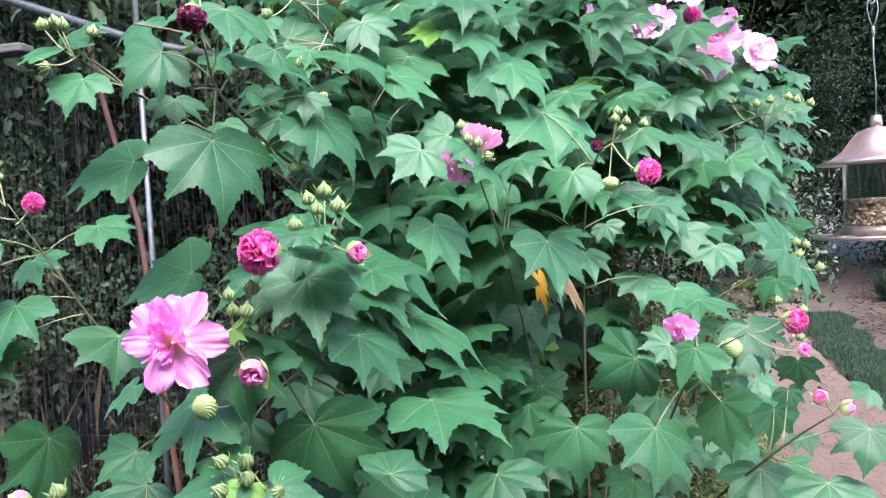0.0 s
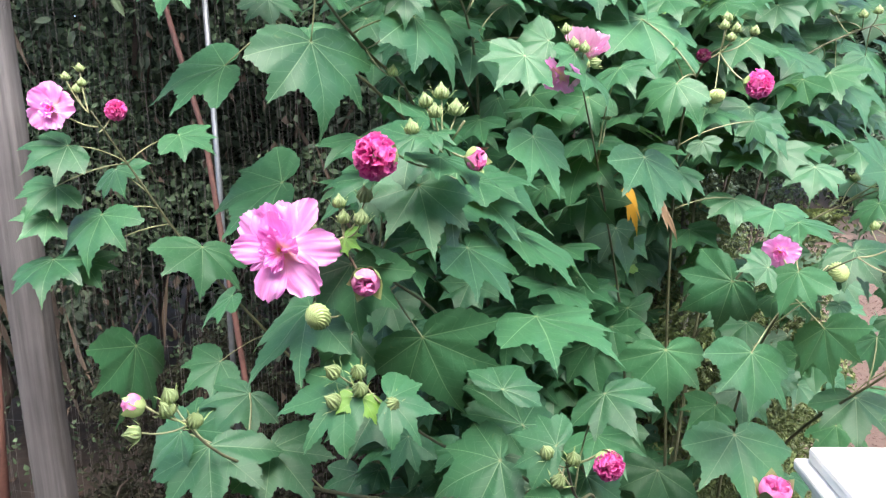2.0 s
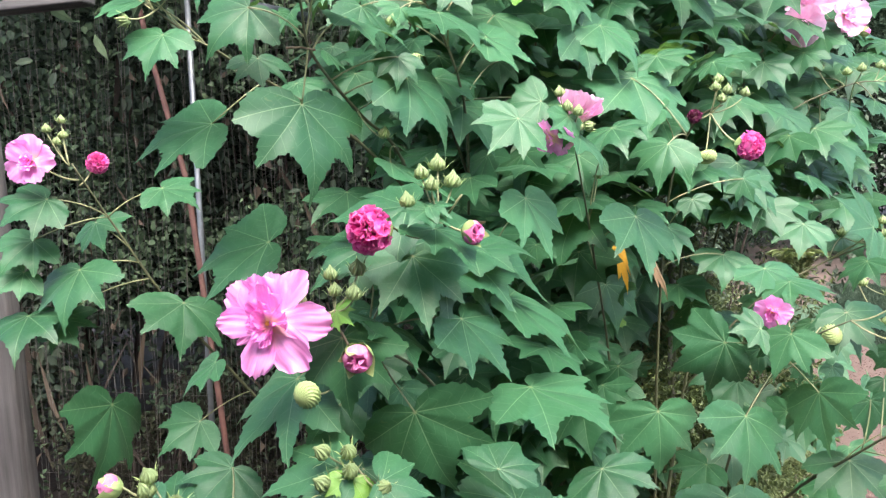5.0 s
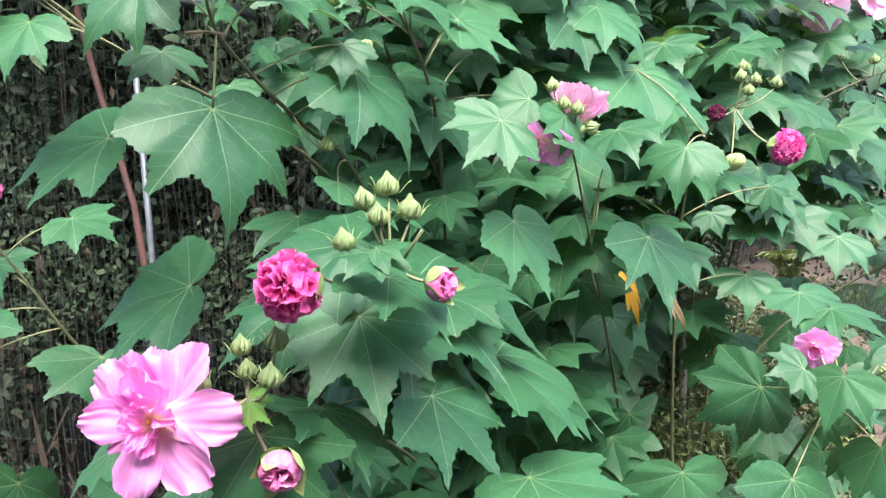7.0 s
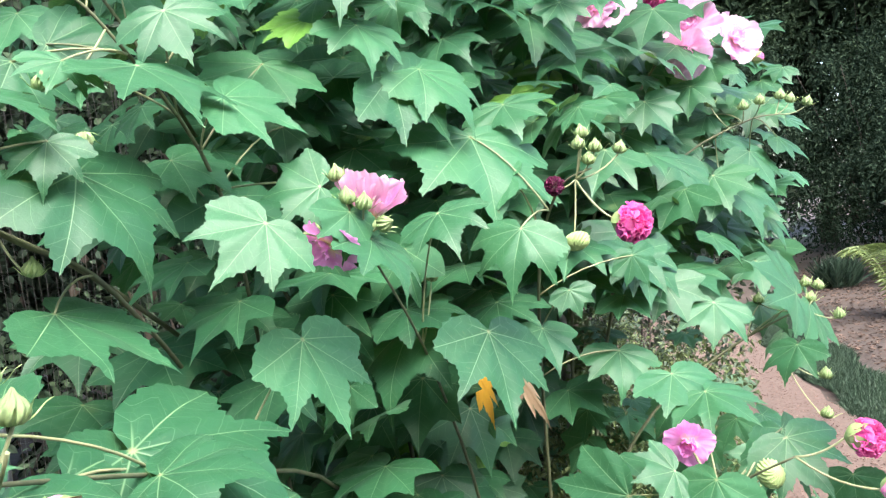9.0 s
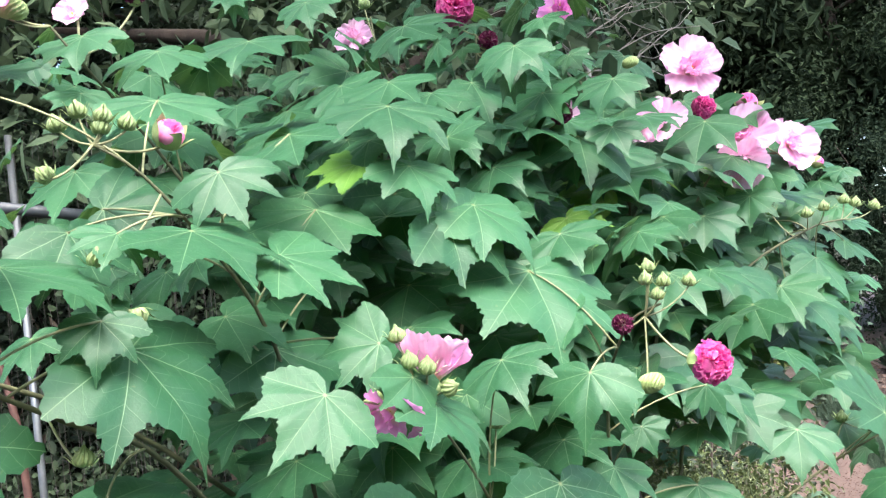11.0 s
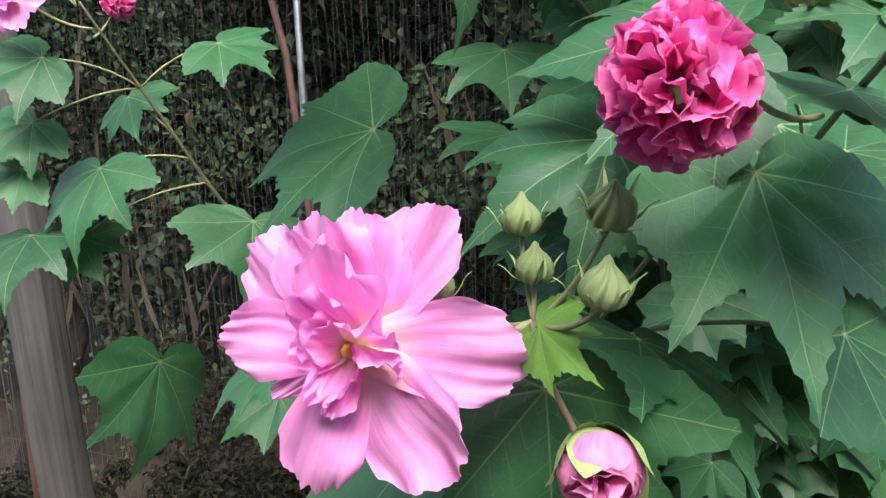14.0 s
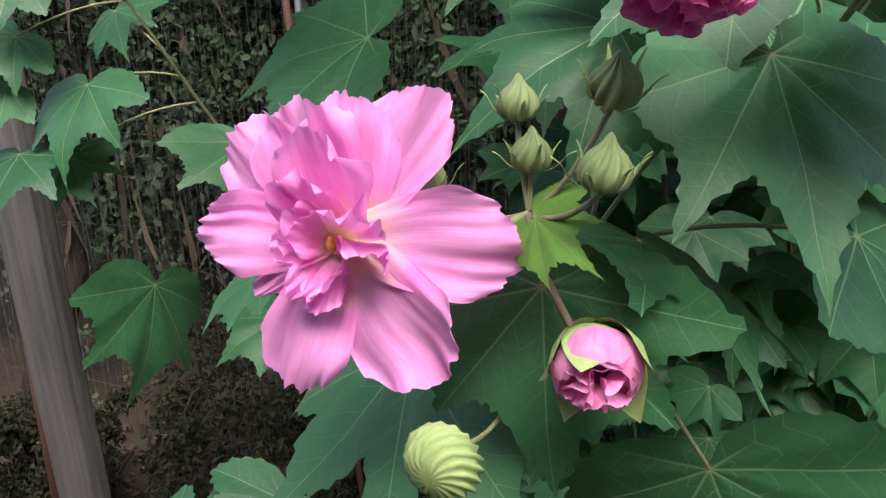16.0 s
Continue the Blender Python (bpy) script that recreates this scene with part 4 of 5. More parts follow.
# the large open flower and the buds round it
NODE_N = (-0.076, 0.998, 1.474)
rose((-0.1455, 0.985, 1.462), (0.02, -0.26, 0.055), 0.058, False, 3, (0.05, 0, 1), NODE_N,
     [(5, 1.20, 8, 0.60), (-46, 1.10, 13, 0.74), (-104, 1.04, 15, 0.60), (214, 0.74, 14, 0.26), (181, 1.00, 10, 0.58), (145, 1.10, 8, 0.74), (112, 0.98, 14, 0.86), (88, 0.98, 17, 0.72), (62, 1.16, 12, 0.56)],
     [(97, 0.80, 28, 0.80, 5), (114, 0.62, 46, 0.85, -10), (74, 0.70, 58, 0.65, 25), (53, 0.58, 68, 0.62, 40), (150, 0.44, 50, 0.9, 0), (178, 0.38, 58, 0.9, 15), (206, 0.44, 42, 0.7, 20), (232, 0.48, 34, 0.5, -10), (-112, 0.48, 32, 0.6, -25), (-84, 0.44, 42, 0.6, 20), (10, 0.30, 72, 0.9, 30), (-62, 0.22, 68, 0.8, -30)])
ball((-0.047, 0.976, 1.425), (0.12, -0.75, -0.42), 0.0185, SHELL_R, 1, "small half-open rose-pink bud with pale green sepals", 9, 5, (-0.055, 0.992, 1.436))
part("flower_stalk", tube([(-0.076, 0.996, 1.474), (-0.070, 0.986, 1.460), (-0.057, 0.979, 1.440)], [0.0013, 0.0013, 0.0015], 8, "flower_stalk", WOODY), shrub, AT)
green_bud((-0.097, 0.956, 1.392), (-0.15, -0.9, -0.1), 0.0098, (-0.088, 1.03, 1.385), 2, True)
green_bud((-0.083, 1.008, 1.513), (0.02, 0, 1), 0.0071, NODE_N, 1)
green_bud((-0.076, 1.000, 1.496), (0.03, -0.1, 1), 0.0068, NODE_N, 2)
green_bud((-0.046, 0.970, 1.498), (0.12, 0, 1), 0.0104, NODE_N, 3)
green_bud((-0.046, 0.987, 1.522), (0.12, -0.45, 0.9), 0.0108, NODE_N, 4)
green_bud((-0.122, 1.011, 1.4825), (-0.25, -0.2, 1), 0.0085, NODE_N, 5)
# the head with the magenta ball
NODE_C = (0.040, 0.998, 1.572)
ball((-0.025, 0.965, 1.562), (-0.40, -0.75, -0.30), 0.0245, SHELL_M, 2, "faded magenta double flower closed into a crumpled ball", 6, 4, (0.025, 1.05, 1.548))
ball((0.078, 0.995, 1.555), (0.7, -0.45, -0.10), 0.0145, SHELL_R, 3, "small rose-pink bud with pale green sepals", 8, 5, NODE_C)
for k, (p, ax, r) in enumerate((((0.039, 1.011, 1.628), (0, 0, 1), 0.0105), ((0.024, 0.997, 1.619), (-0.2, 0, 1), 0.0095), ((0.036, 0.988, 1.607), (0, -0.1, 1), 0.0095),
                                ((0.055, 1.007, 1.610), (0.1, 0, 1), 0.0108), ((0.011, 0.983, 1.591), (-0.1, -0.1, 1), 0.0098))):
    green_bud(p, ax, r, NODE_C, k)
part("cut_twig", tube([(0.045, 1.0, 1.568), (0.057, 0.990, 1.582), (0.068, 0.980, 1.595)], [0.0012, 0.0011, 0.0013], 7, "cut_twig", STALK), shrub, AT)
for line in (((-0.146, 1.118, 1.842), (-0.185, 1.108, 1.853), (-0.229, 1.104, 1.863)), ((-0.138, 1.157, 1.778), (-0.155, 1.148, 1.781), (-0.171, 1.140, 1.780))):
    part("cut_twig", tube(line, [0.0014, 0.0013, 0.0016], 7, "cut_twig", WOODY), shrub, AT)
# branch beside the fence
rose((-0.736, 1.397, 1.665), (0.25, -0.95, 0.1), 0.046, False, 5, root=(-0.70, 1.47, 1.63))
ball((-0.669, 1.483, 1.660), (0.5, -0.6, -0.1), 0.020, SHELL_M, 4, "magenta flower closed into a ball", 10, 5, (-0.70, 1.47, 1.62))
for k, p in enumerate(((-0.733, 1.437, 1.722), (-0.721, 1.462, 1.738), (-0.717, 1.459, 1.712), (-0.724, 1.45, 1.70))):
    green_bud(p, (-0.1 + 0.1 * k, 0, 1), 0.0095, (-0.708, 1.458, 1.655), k)
# top left head and the withered flower above the big leaf
ball((-0.133, 1.067, 1.853), (0.15, -0.35, -0.9), 0.0185, SHELL_F, 6, "withered dark purple flower", 9, 4, (-0.122, 1.09, 1.82))
for k, p in enumerate(((-0.413, 1.180, 1.898), (-0.397, 1.184, 1.902), (-0.385, 1.184, 1.897), (-0.343, 1.190, 1.884), (-0.401, 1.159, 1.832))):
    green_bud(p, ((-0.3, -0.2, 0.1, 0.3, -0.8)[k], 0, (1, 1, 1, 1, -0.2)[k]), 0.0105, (-0.375, 1.195, 1.85), k)
# flower half hidden by its leaves
NODE_8 = (0.176, 1.375, 1.672)
rose((0.186, 1.376, 1.690), (0.15, 0.10, 0.8), 0.052, True, 7, root=NODE_8, outer=[(20, 1.0, 48, 0.9), (80, 0.95, 60, 0.9), (140, 1.0, 52, 0.9), (200, 0.95, 50, 0.9), (260, 0.85, 40, 0.9), (320, 0.95, 55, 0.9)])
rose((0.148, 1.352, 1.668), (-0.3, -0.5, -0.5), 0.036, False, 8, root=NODE_8, inner=3)
for k, (p, ax) in enumerate((((0.161, 1.367, 1.733), (-0.1, 0, 1)), ((0.172, 1.347, 1.710), (0, -0.3, 1)), ((0.187, 1.347, 1.703), (0.2, -0.3, 1)), ((0.203, 1.357, 1.681), (0.8, -0.4, 0.2)), ((0.135, 1.354, 1.679), (-0.8, -0.4, 0.1)))):
    green_bud(p, ax, 0.0098, NODE_8, k)
# middle head with the dark dead flower
NODE_D = (0.41, 1.595, 1.708)
green_bud((0.402, 1.575, 1.633), (0.1, -0.3, -0.6), 0.0105, NODE_D, 1, True)
ball((0.467, 1.558, 1.649), (0.7, -0.4, -0.25), 0.0245, SHELL_M, 7, "magenta flower closed into a ball", 10, 5, NODE_D)
ball((0.383, 1.586, 1.703), (-0.2, -0.5, 0.2), 0.0125, SHELL_F, 8, "withered dark brown flower", 10, 0, NODE_D)
for k, p in enumerate(((0.422, 1.590, 1.765), (0.416, 1.579, 1.751), (0.437, 1.590, 1.746), (0.428, 1.589, 1.732), (0.470, 1.611, 1.742))):
    green_bud(p, (-0.1 + 0.1 * k, 0, 1), 0.0100, NODE_D, k)
# right-hand heads above the path
rose((0.522, 1.640, 1.358), (-0.1, -0.9, -0.25), 0.038, False, 9, root=(0.55, 1.60, 1.30))
green_bud((0.603, 1.576, 1.330), (0.3, -0.6, 0.4), 0.0118, (0.57, 1.59, 1.31), 2, True)
ball((0.694, 1.521, 1.381), (0.75, -0.3, 0.0), 0.022, SHELL_M, 9, "magenta flower closed into a ball", 10, 5, (0.62, 1.54, 1.36))
for k, p in enumerate(((0.692, 1.469, 1.341), (0.713, 1.469, 1.264), (0.758, 1.475, 1.243))):
    ball(p, ((0.2, -0.8, 0.3), (-0.5, -0.6, 0.3), (0.8, -0.4, -0.1))[k], 0.0135, SHELL_R, 10 + k, "small pink bud in a green calyx", 7, 5)
for k, p in enumerate(((0.878, 2.123, 1.484), (0.901, 2.124, 1.476), (0.885, 2.123, 1.454), (0.921, 2.093, 1.423), (0.804, 2.169, 1.454), (0.852, 2.069, 1.376), (0.800, 2.016, 1.356), (0.857, 2.018, 1.333), (0.832, 1.965, 1.279))):
    green_bud(p, (0.2 * (k % 3) - 0.2, -0.2, 1), 0.0125, (0.865, 2.105, 1.435) if k < 5 else (0.80, 2.06, 1.36), k)
# upper right flowers
rose((0.725, 2.179, 1.990), (-0.1, -0.9, 0.2), 0.066, True, 10)
rose((0.712, 2.165, 1.945), (-0.2, -0.8, -0.4), 0.055, True, 11, inner=5)
rose((0.825, 2.233, 1.969), (0.35, -0.8, 0.25), 0.060, True, 12)
ball((0.872, 2.234, 1.929), (0.9, -0.3, 0.1), 0.014, SHELL_R, 14, "small pink bud in a green calyx", 6, 5)
rose((0.572, 2.140, 2.039), (-0.2, -0.8, 0.3), 0.056, True, 13)
ball((0.677, 2.230, 2.072), (0.2, -0.7, 0.4), 0.024, SHELL_M, 15, "magenta flower closed into a ball", 12, 5)
rose((0.384, 2.016, 2.047), (-0.3, -0.6, 0.5), 0.042, True, 14)
for k, p in enumerate(((0.766, 2.228, 1.850), (0.814, 2.179, 1.831), (0.847, 2.181, 1.838), (0.906, 2.234, 1.849), (0.926, 2.235, 1.840), (0.959, 2.236, 1.830))):
    green_bud(p, (0.1 * k - 0.1, -0.1, 1), 0.0125, None, k)
rose((0.649, 2.165, 2.133), (0.1, -0.9, 0.2), 0.070, True, 15)
ball((0.540, 2.149, 2.155), (-0.2, -0.2, 1), 0.018, [LIME_BODY], 16, "fat lime green bud", 1, 0)
ball((0.795, 2.340, 2.091), (0.3, -0.6, 0.6), 0.026, SHELL_R, 17, "small half-open pink bud", 9, 5)
rose((0.539, 2.134, 2.037), (-0.4, -0.8, 0.2), 0.046, True, 16)
ball((0.560, 2.473, 1.959), (-0.3, -0.7, 0.3), 0.020, SHELL_R, 18, "small half-open pink bud", 9, 5)
ball((0.484, 2.291, 2.178), (-0.2, -0.4, 0.8), 0.016, SHELL_R, 19, "small half-open pink bud", 7, 5)
rose((0.446, 2.369, 2.376), (-0.1, -0.9, 0.2), 0.058, False, 17)
ball((0.231, 1.996, 2.275), (0.2, -0.7, 0.3), 0.034, SHELL_M, 20, "magenta flower closed into a ball", 10, 5)
rose((0.005, 2.214, 2.338), (-0.1, -0.9, 0.3), 0.045, True, 18)
for k, p in enumerate(((0.375, 1.885, 2.028), (0.279, 2.008, 2.208))):
    ball(p, (0.1, -0.5, 0.3), 0.018, SHELL_F, 21 + k, "withered dark purple flower", 10, 5)
for k, p in enumerate(((0.291, 2.012, 2.181), (0.317, 2.018, 2.157), (0.084, 1.925, 2.283))):
    green_bud(p, (0.1, 0, 1), 0.0125, None, k)
# upper left heads
rose((-0.255, 1.437, 2.160), (-0.2, -0.9, 0.2), 0.065, False, 19)
green_bud((-0.226, 1.441, 2.146), (0.2, 0, 1), 0.012, None, 3, True)
rose((-0.290, 1.677, 2.240), (0, -0.9, 0.3), 0.030, True, 20, inner=4)
ball((-0.159, 1.596, 2.209), (0.2, -0.4, 0.5), 0.013, SHELL_F, 25, "withered dark purple flower", 8, 5)
NODE_K = (-0.092, 1.342, 1.948)
for k, p in enumerate(((-0.124, 1.339, 1.973), (-0.103, 1.341, 1.983), (-0.080, 1.344, 1.975), (-0.064, 1.357, 1.968), (-0.084, 1.345, 1.965), (-0.130, 1.322, 1.923))):
    green_bud(p, ((-0.3, -0.1, 0.2, 0.3, 0, -0.3)[k], 0, 1 if k < 5 else 0.3), 0.0105, NODE_K, k)
ball((-0.034, 1.382, 1.958), (0.6, -0.2, 0.5), 0.0175, SHELL_R, 26, "small rose-pink bud in a green calyx", 8, 5, NODE_K)
for k, p in enumerate(((-0.069, 1.288, 1.835), (-0.037, 1.287, 1.780), (-0.077, 1.252, 1.677), (0.221, 1.597, 1.610))):
    green_bud(p, (0.2, -0.1, (1, -0.6, 1, 1)[k]), 0.0098, None, k)
# low heads
NODE_A = (-0.055, 0.985, 1.305)
for k, p in enumerate(((-0.088, 0.967, 1.328), (-0.061, 0.973, 1.327), (-0.056, 0.961, 1.311), (-0.085, 0.954, 1.299), (-0.018, 0.957, 1.296))):
    green_bud(p, ((-0.6, 0, 0.1, -0.7, 0.7)[k], -0.5, 0.6), 0.0082, NODE_A, k)
ball((-0.319, 0.936, 1.294), (-0.8, -0.3, 0.15), 0.0150, SHELL_R, 27, "small rose-pink bud in a green calyx", 8, 5, (-0.262, 0.955, 1.27))
for k, p in enumerate(((-0.312, 0.923, 1.265), (-0.282, 0.954, 1.300), (-0.283, 0.948, 1.286), (-0.247, 0.944, 1.276))):
    green_bud(p, ((-0.8, -0.2, -0.3, 0.2)[k], -0.4, (0, 1, 0.8, 0.8)[k]), 0.0088, (-0.262, 0.957, 1.265), k)
ball((0.210, 0.964, 1.233), (0.4, -0.5, -0.5), 0.0165, SHELL_M, 28, "half-open magenta bud in a pale calyx", 10, 5, (0.165, 0.985, 1.225))
for k, p in enumerate(((0.145, 0.972, 1.242), (0.173, 0.977, 1.234), (0.158, 0.951, 1.220))):
    green_bud(p, (-0.3 + 0.3 * k, -0.4, 0.9), 0.0098, (0.163, 0.985, 1.22), k)
ball((0.369, 0.943, 1.225), (0.1, -0.3, 0.9), 0.018, SHELL_R, 29, "rose-pink bud in a green calyx", 9, 5)

# the yellowed leaf and the dry brown leaf that hang inside the shrub
for nm, p, e, s, w, lb in (("yellow_leaf", (0.262, 1.690, 1.462), (-72, 10, 195), 0.080, 0.36, "withered yellow leaf hanging down"), ("dry_leaf", (0.312, 1.690, 1.460), (-88, 30, 200), 0.115, 0.24, "dry brown curled leaf")):
    part(nm, leaf_mesh(77, 0.5, 0.8, LEAF_DRY if nm == "dry_leaf" else LEAF_YELLOW, 1.2), shrub, AT @ pose(*p, *e) @ Matrix.Diagonal((s * w, s, s * 0.5, 1)), lb)
# ---- inner leaves of the shrub ----
rng = np.random.default_rng(7)


def inner_place():
    while True:
        y = rng.uniform(1.4, 2.6)
        x = rng.uniform(-0.42, 1.05)
        z = rng.uniform(0.75, 2.25)
        front = 1.44 + 0.75 * max(0, x - 0.02) + 0.3 * max(0, -0.1 - x)
        if z > 1.85:
            front += 0.12
        if y < front or y > front + 0.85 or x < -0.30 + 0.12 * (y - 1.3) or x > 0.32 + 0.60 * (y - 1.4):
            continue
        if z > 2.06 + 0.25 * (y - 1.5) - 0.35 * max(0, x - 0.3):
            continue
        if z < 1.50 and x > 0.16 + 0.22 * (y - 1.3) and rng.random() < 0.9:
            continue
        return x, y, z


def inner_pose(x, y, z, s):
    """Leaves lie like shingles: faces up and outwards, tips out and down."""
    rx = rng.uniform(-62, -8) if z < 1.7 else rng.uniform(-58, -22)
    return AT @ pose(x, y, z, rx, rng.uniform(-20, 20), 180 + rng.normal(0, 42)) @ Matrix.Scale(s, 4)


FEW = 130
for k in range(FEW):
    x, y, z = inner_place()
    part("leaf", LEAVES[k % 8], shrub, inner_pose(x, y, z, rng.uniform(0.06, 0.11)))
# smaller leaves round the flower heads at the top
for k in range(46):
    x = rng.uniform(0.35, 1.0)
    y = 2.12 + 0.42 * (x - 0.35) + rng.uniform(0, 0.25)
    m = AT @ pose(x, y, rng.uniform(1.55, 2.02) - 0.12 * (x - 0.4), rng.uniform(-60, -15), rng.uniform(-25, 25), 180 + rng.normal(10, 50)) @ Matrix.Scale(rng.uniform(0.04, 0.072), 4)
    part("leaf", LEAVES[k % 8], shrub, m)
for k in range(16):
    x, y = rng.uniform(0.42, 0.80), rng.uniform(1.75, 2.1)
    m = AT @ pose(x, y, rng.uniform(1.0, 1.45), rng.uniform(-65, -25), rng.uniform(-25, 25), 180 + rng.normal(0, 50)) @ Matrix.Scale(rng.uniform(0.055, 0.085), 4)
    part("leaf", LEAVES[k % 8], shrub, m)
for k in range(90):
    x, y = rng.uniform(-0.45, 0.55), rng.uniform(1.75, 2.5)
    m = AT @ pose(x, y, rng.uniform(1.95, 2.26) + 0.25 * (y - 1.75), rng.uniform(-60, -20), rng.uniform(-25, 25), 180 + rng.normal(0, 55)) @ Matrix.Scale(rng.uniform(0.045, 0.08), 4)
    part("leaf", LEAVES[k % 8], shrub, m)
for k in range(40):
    x, y = rng.uniform(-0.48, -0.05), rng.uniform(1.5, 2.0)
    m = AT @ pose(x, y, rng.uniform(1.75, 2.12) + 0.2 * (y - 1.5), rng.uniform(-60, -20), rng.uniform(-25, 25), 180 + rng.normal(0, 55)) @ Matrix.Scale(rng.uniform(0.05, 0.085), 4)
    part("leaf", LEAVES[k % 8], shrub, m)
for k in range(75):
    x, y = rng.uniform(-0.5, 0.5), rng.uniform(1.8, 2.35)
    m = AT @ pose(x, y, rng.uniform(2.14, 2.40), rng.uniform(-60, -15), rng.uniform(-25, 25), 180 + rng.normal(0, 55)) @ Matrix.Scale(rng.uniform(0.045, 0.08), 4)
    part("leaf", LEAVES[k % 8], shrub, m)
for k in range(34):
    x, y = rng.uniform(0.12, 0.46), rng.uniform(1.75, 2.0)
    m = AT @ pose(x, y, rng.uniform(1.78, 2.12), rng.uniform(-60, -15), rng.uniform(-25, 25), 180 + rng.normal(0, 55)) @ Matrix.Scale(rng.uniform(0.055, 0.09), 4)
    part("leaf", LEAVES[k % 8], shrub, m)
# the rest of the inner foliage in one piece
PLAIN = [leaf_mesh(s, 0.1, 1.0, LEAF, 0, False) for s in (81, 82, 83)]
vs, fs, us = [], [], []
lo = [(np.array([v.co for v in me.vertices]), [tuple(p.vertices) for p in me.polygons]) for me in PLAIN]
luv = [np.array([d.uv for d in me.uv_layers[0].data]) for me in PLAIN]
base_n = 0
for k in range(1100):
    x, y, z = inner_place()
    m = inner_pose(x, y + 0.05, z, rng.uniform(0.065, 0.115))
    co, polys = lo[k % 3]
    w = co @ np.array(m.to_3x3()).T + np.array(m.translation)
    vs.extend(w.tolist())
    fs.extend([tuple(i + base_n for i in p) for p in polys])
    us.append(luv[k % 3])
    base_n += len(co)
inner_me = raw("inner_leaves", vs, fs, LEAF, True)
uvs = inner_me.uv_layers.new(name="UVMap")
uvs.data.foreach_set("uv", np.concatenate(us).ravel())
tagged(part("inner_leaves", inner_me, shrub), "shaded inner hibiscus leaves", kind="stuff")


# ---- ground, path, border ----
def sheet(name, x0, x1, y0, y1, step, height, mat, z=0.0):
    nx, ny = max(1, round((x1 - x0) / step)), max(1, round((y1 - y0) / step))
    verts = [(x0 + (x1 - x0) * i / nx, y0 + (y1 - y0) * j / ny, z + height * noise.noise(Vector((i * 0.37, j * 0.37, z * 9 + 1)))) for j in range(ny + 1) for i in range(nx + 1)]
    faces = [(j * (nx + 1) + i, j * (nx + 1) + i + 1, (j + 1) * (nx + 1) + i + 1, (j + 1) * (nx + 1) + i) for j in range(ny) for i in range(nx)]
    return raw(name, verts, faces, mat, True)


def path_mid(y):
    return 1.75 + 0.02 * (y - 4.5) + 0.022 * max(0, y - 5) ** 2


ground = tagged(new("ground", sheet("ground", -140, 140, -140, 140, 4.0, 0.02, SOIL, -0.04)), "dark brown mulched soil", "ground", kind="structure")
garden = tagged(new("garden_bed", sheet("garden_bed", -6, 14, -4, 20, 0.25, 0.05, SOIL, 0.0)), "brown bark mulch bed with fallen leaves", "ground", kind="structure")
pv, pf = [], []
NP = 84
for j in range(NP + 1):
    y = -0.85 + 12.85 * j / NP
    w = 0.80 + 0.05 * noise.noise(Vector((j * 0.5, 0, 0)))
    for i in range(9):
        u = i / 4 - 1
        pv.append((path_mid(y) + u * w + 0.03 * noise.noise(Vector((j * 0.9, u * 2, 4))), y, 0.062 - 0.02 * u * u + 0.008 * noise.noise(Vector((j * 1.3, i * 1.3, 0)))))
for j in range(NP):
    for i in range(8):
        a = j * 9 + i
        pf.append((a, a + 1, a + 10, a + 9))
path = tagged(new("path", raw("path", pv, pf, PATHM, True)), "reddish gravel garden path", "path", kind="structure")


def chips(name, n, place, size, mat, seed, flat=0.5):
    g = np.random.default_rng(seed)
    vs, fs = [], []
    cube = np.array([(x, y, z) for x in (-1, 1) for y in (-1, 1) for z in (-1, 1)], float) * 0.5
    quad = ((0, 1, 3, 2), (4, 6, 7, 5), (0, 4, 5, 1), (2, 3, 7, 6), (0, 2, 6, 4), (1, 5, 7, 3))
    for k in range(n):
        x, y, z = place(g)
        s = size * g.uniform(0.5, 1.4)
        rot = np.array(Euler((g.uniform(-0.4, 0.4), g.uniform(-0.4, 0.4), g.uniform(0, 6.3))).to_matrix())
        c = cube * (1 + 0.35 * g.uniform(-1, 1, (8, 3))) * np.array((1.3, 0.8, flat)) * s
        vs.extend((c @ rot.T + (x, y, z)).tolist())
        fs.extend([tuple(q + 8 * k for q in f) for f in quad])
    return raw(name, vs, fs, mat)


def on_path(g):
    y = 3.2 + 7.3 * g.random() ** 1.4
    return path_mid(y) + g.uniform(-0.78, 0.78), y, 0.062


def on_bed(g):
    y = g.uniform(4, 15)
    x = path_mid(y) + 1.5 + 6 * g.random()
    return x, y, 0.02


def under_fence(g):
    return g.normal(-1.0, 0.75), g.normal(2.0, 0.55), 0.012


tagged(new("gravel", chips("gravel", 14000, on_path, 0.0065, PEBBLE, 3)), "loose red gravel on the path", "gravel", kind="stuff")
tagged(new("mulch", chips("mulch", 14000, on_bed, 0.024, CHIP, 4, 0.3)), "bark chips on the soil", "mulch", kind="stuff")
tagged(new("leaf_litter", chips("leaf_litter", 2500, under_fence, 0.035, CHIP, 5, 0.15)), "dry leaf litter under the fence", "leaf litter", kind="stuff")


def blades(name, n, place, h, w, mat, seed, lean=0.6):
    g = np.random.default_rng(seed)
    c = np.array([place(g) for _ in range(n)])
    a = np.stack([g.normal(0, lean, n), g.normal(0, lean, n), np.ones(n)], 1)
    return scatter(name, c, a, unit_rows(g, n) * (1, 1, 0.1), h * g.uniform(0.6, 1.3, n), np.full(n, w), mat, 0.1)


def on_border(g):
    y = g.uniform(4.6, 11.0)
    return path_mid(y) + 0.86 + g.uniform(0, 0.55) + 0.06 * math.sin(y * 5), y, 0.01


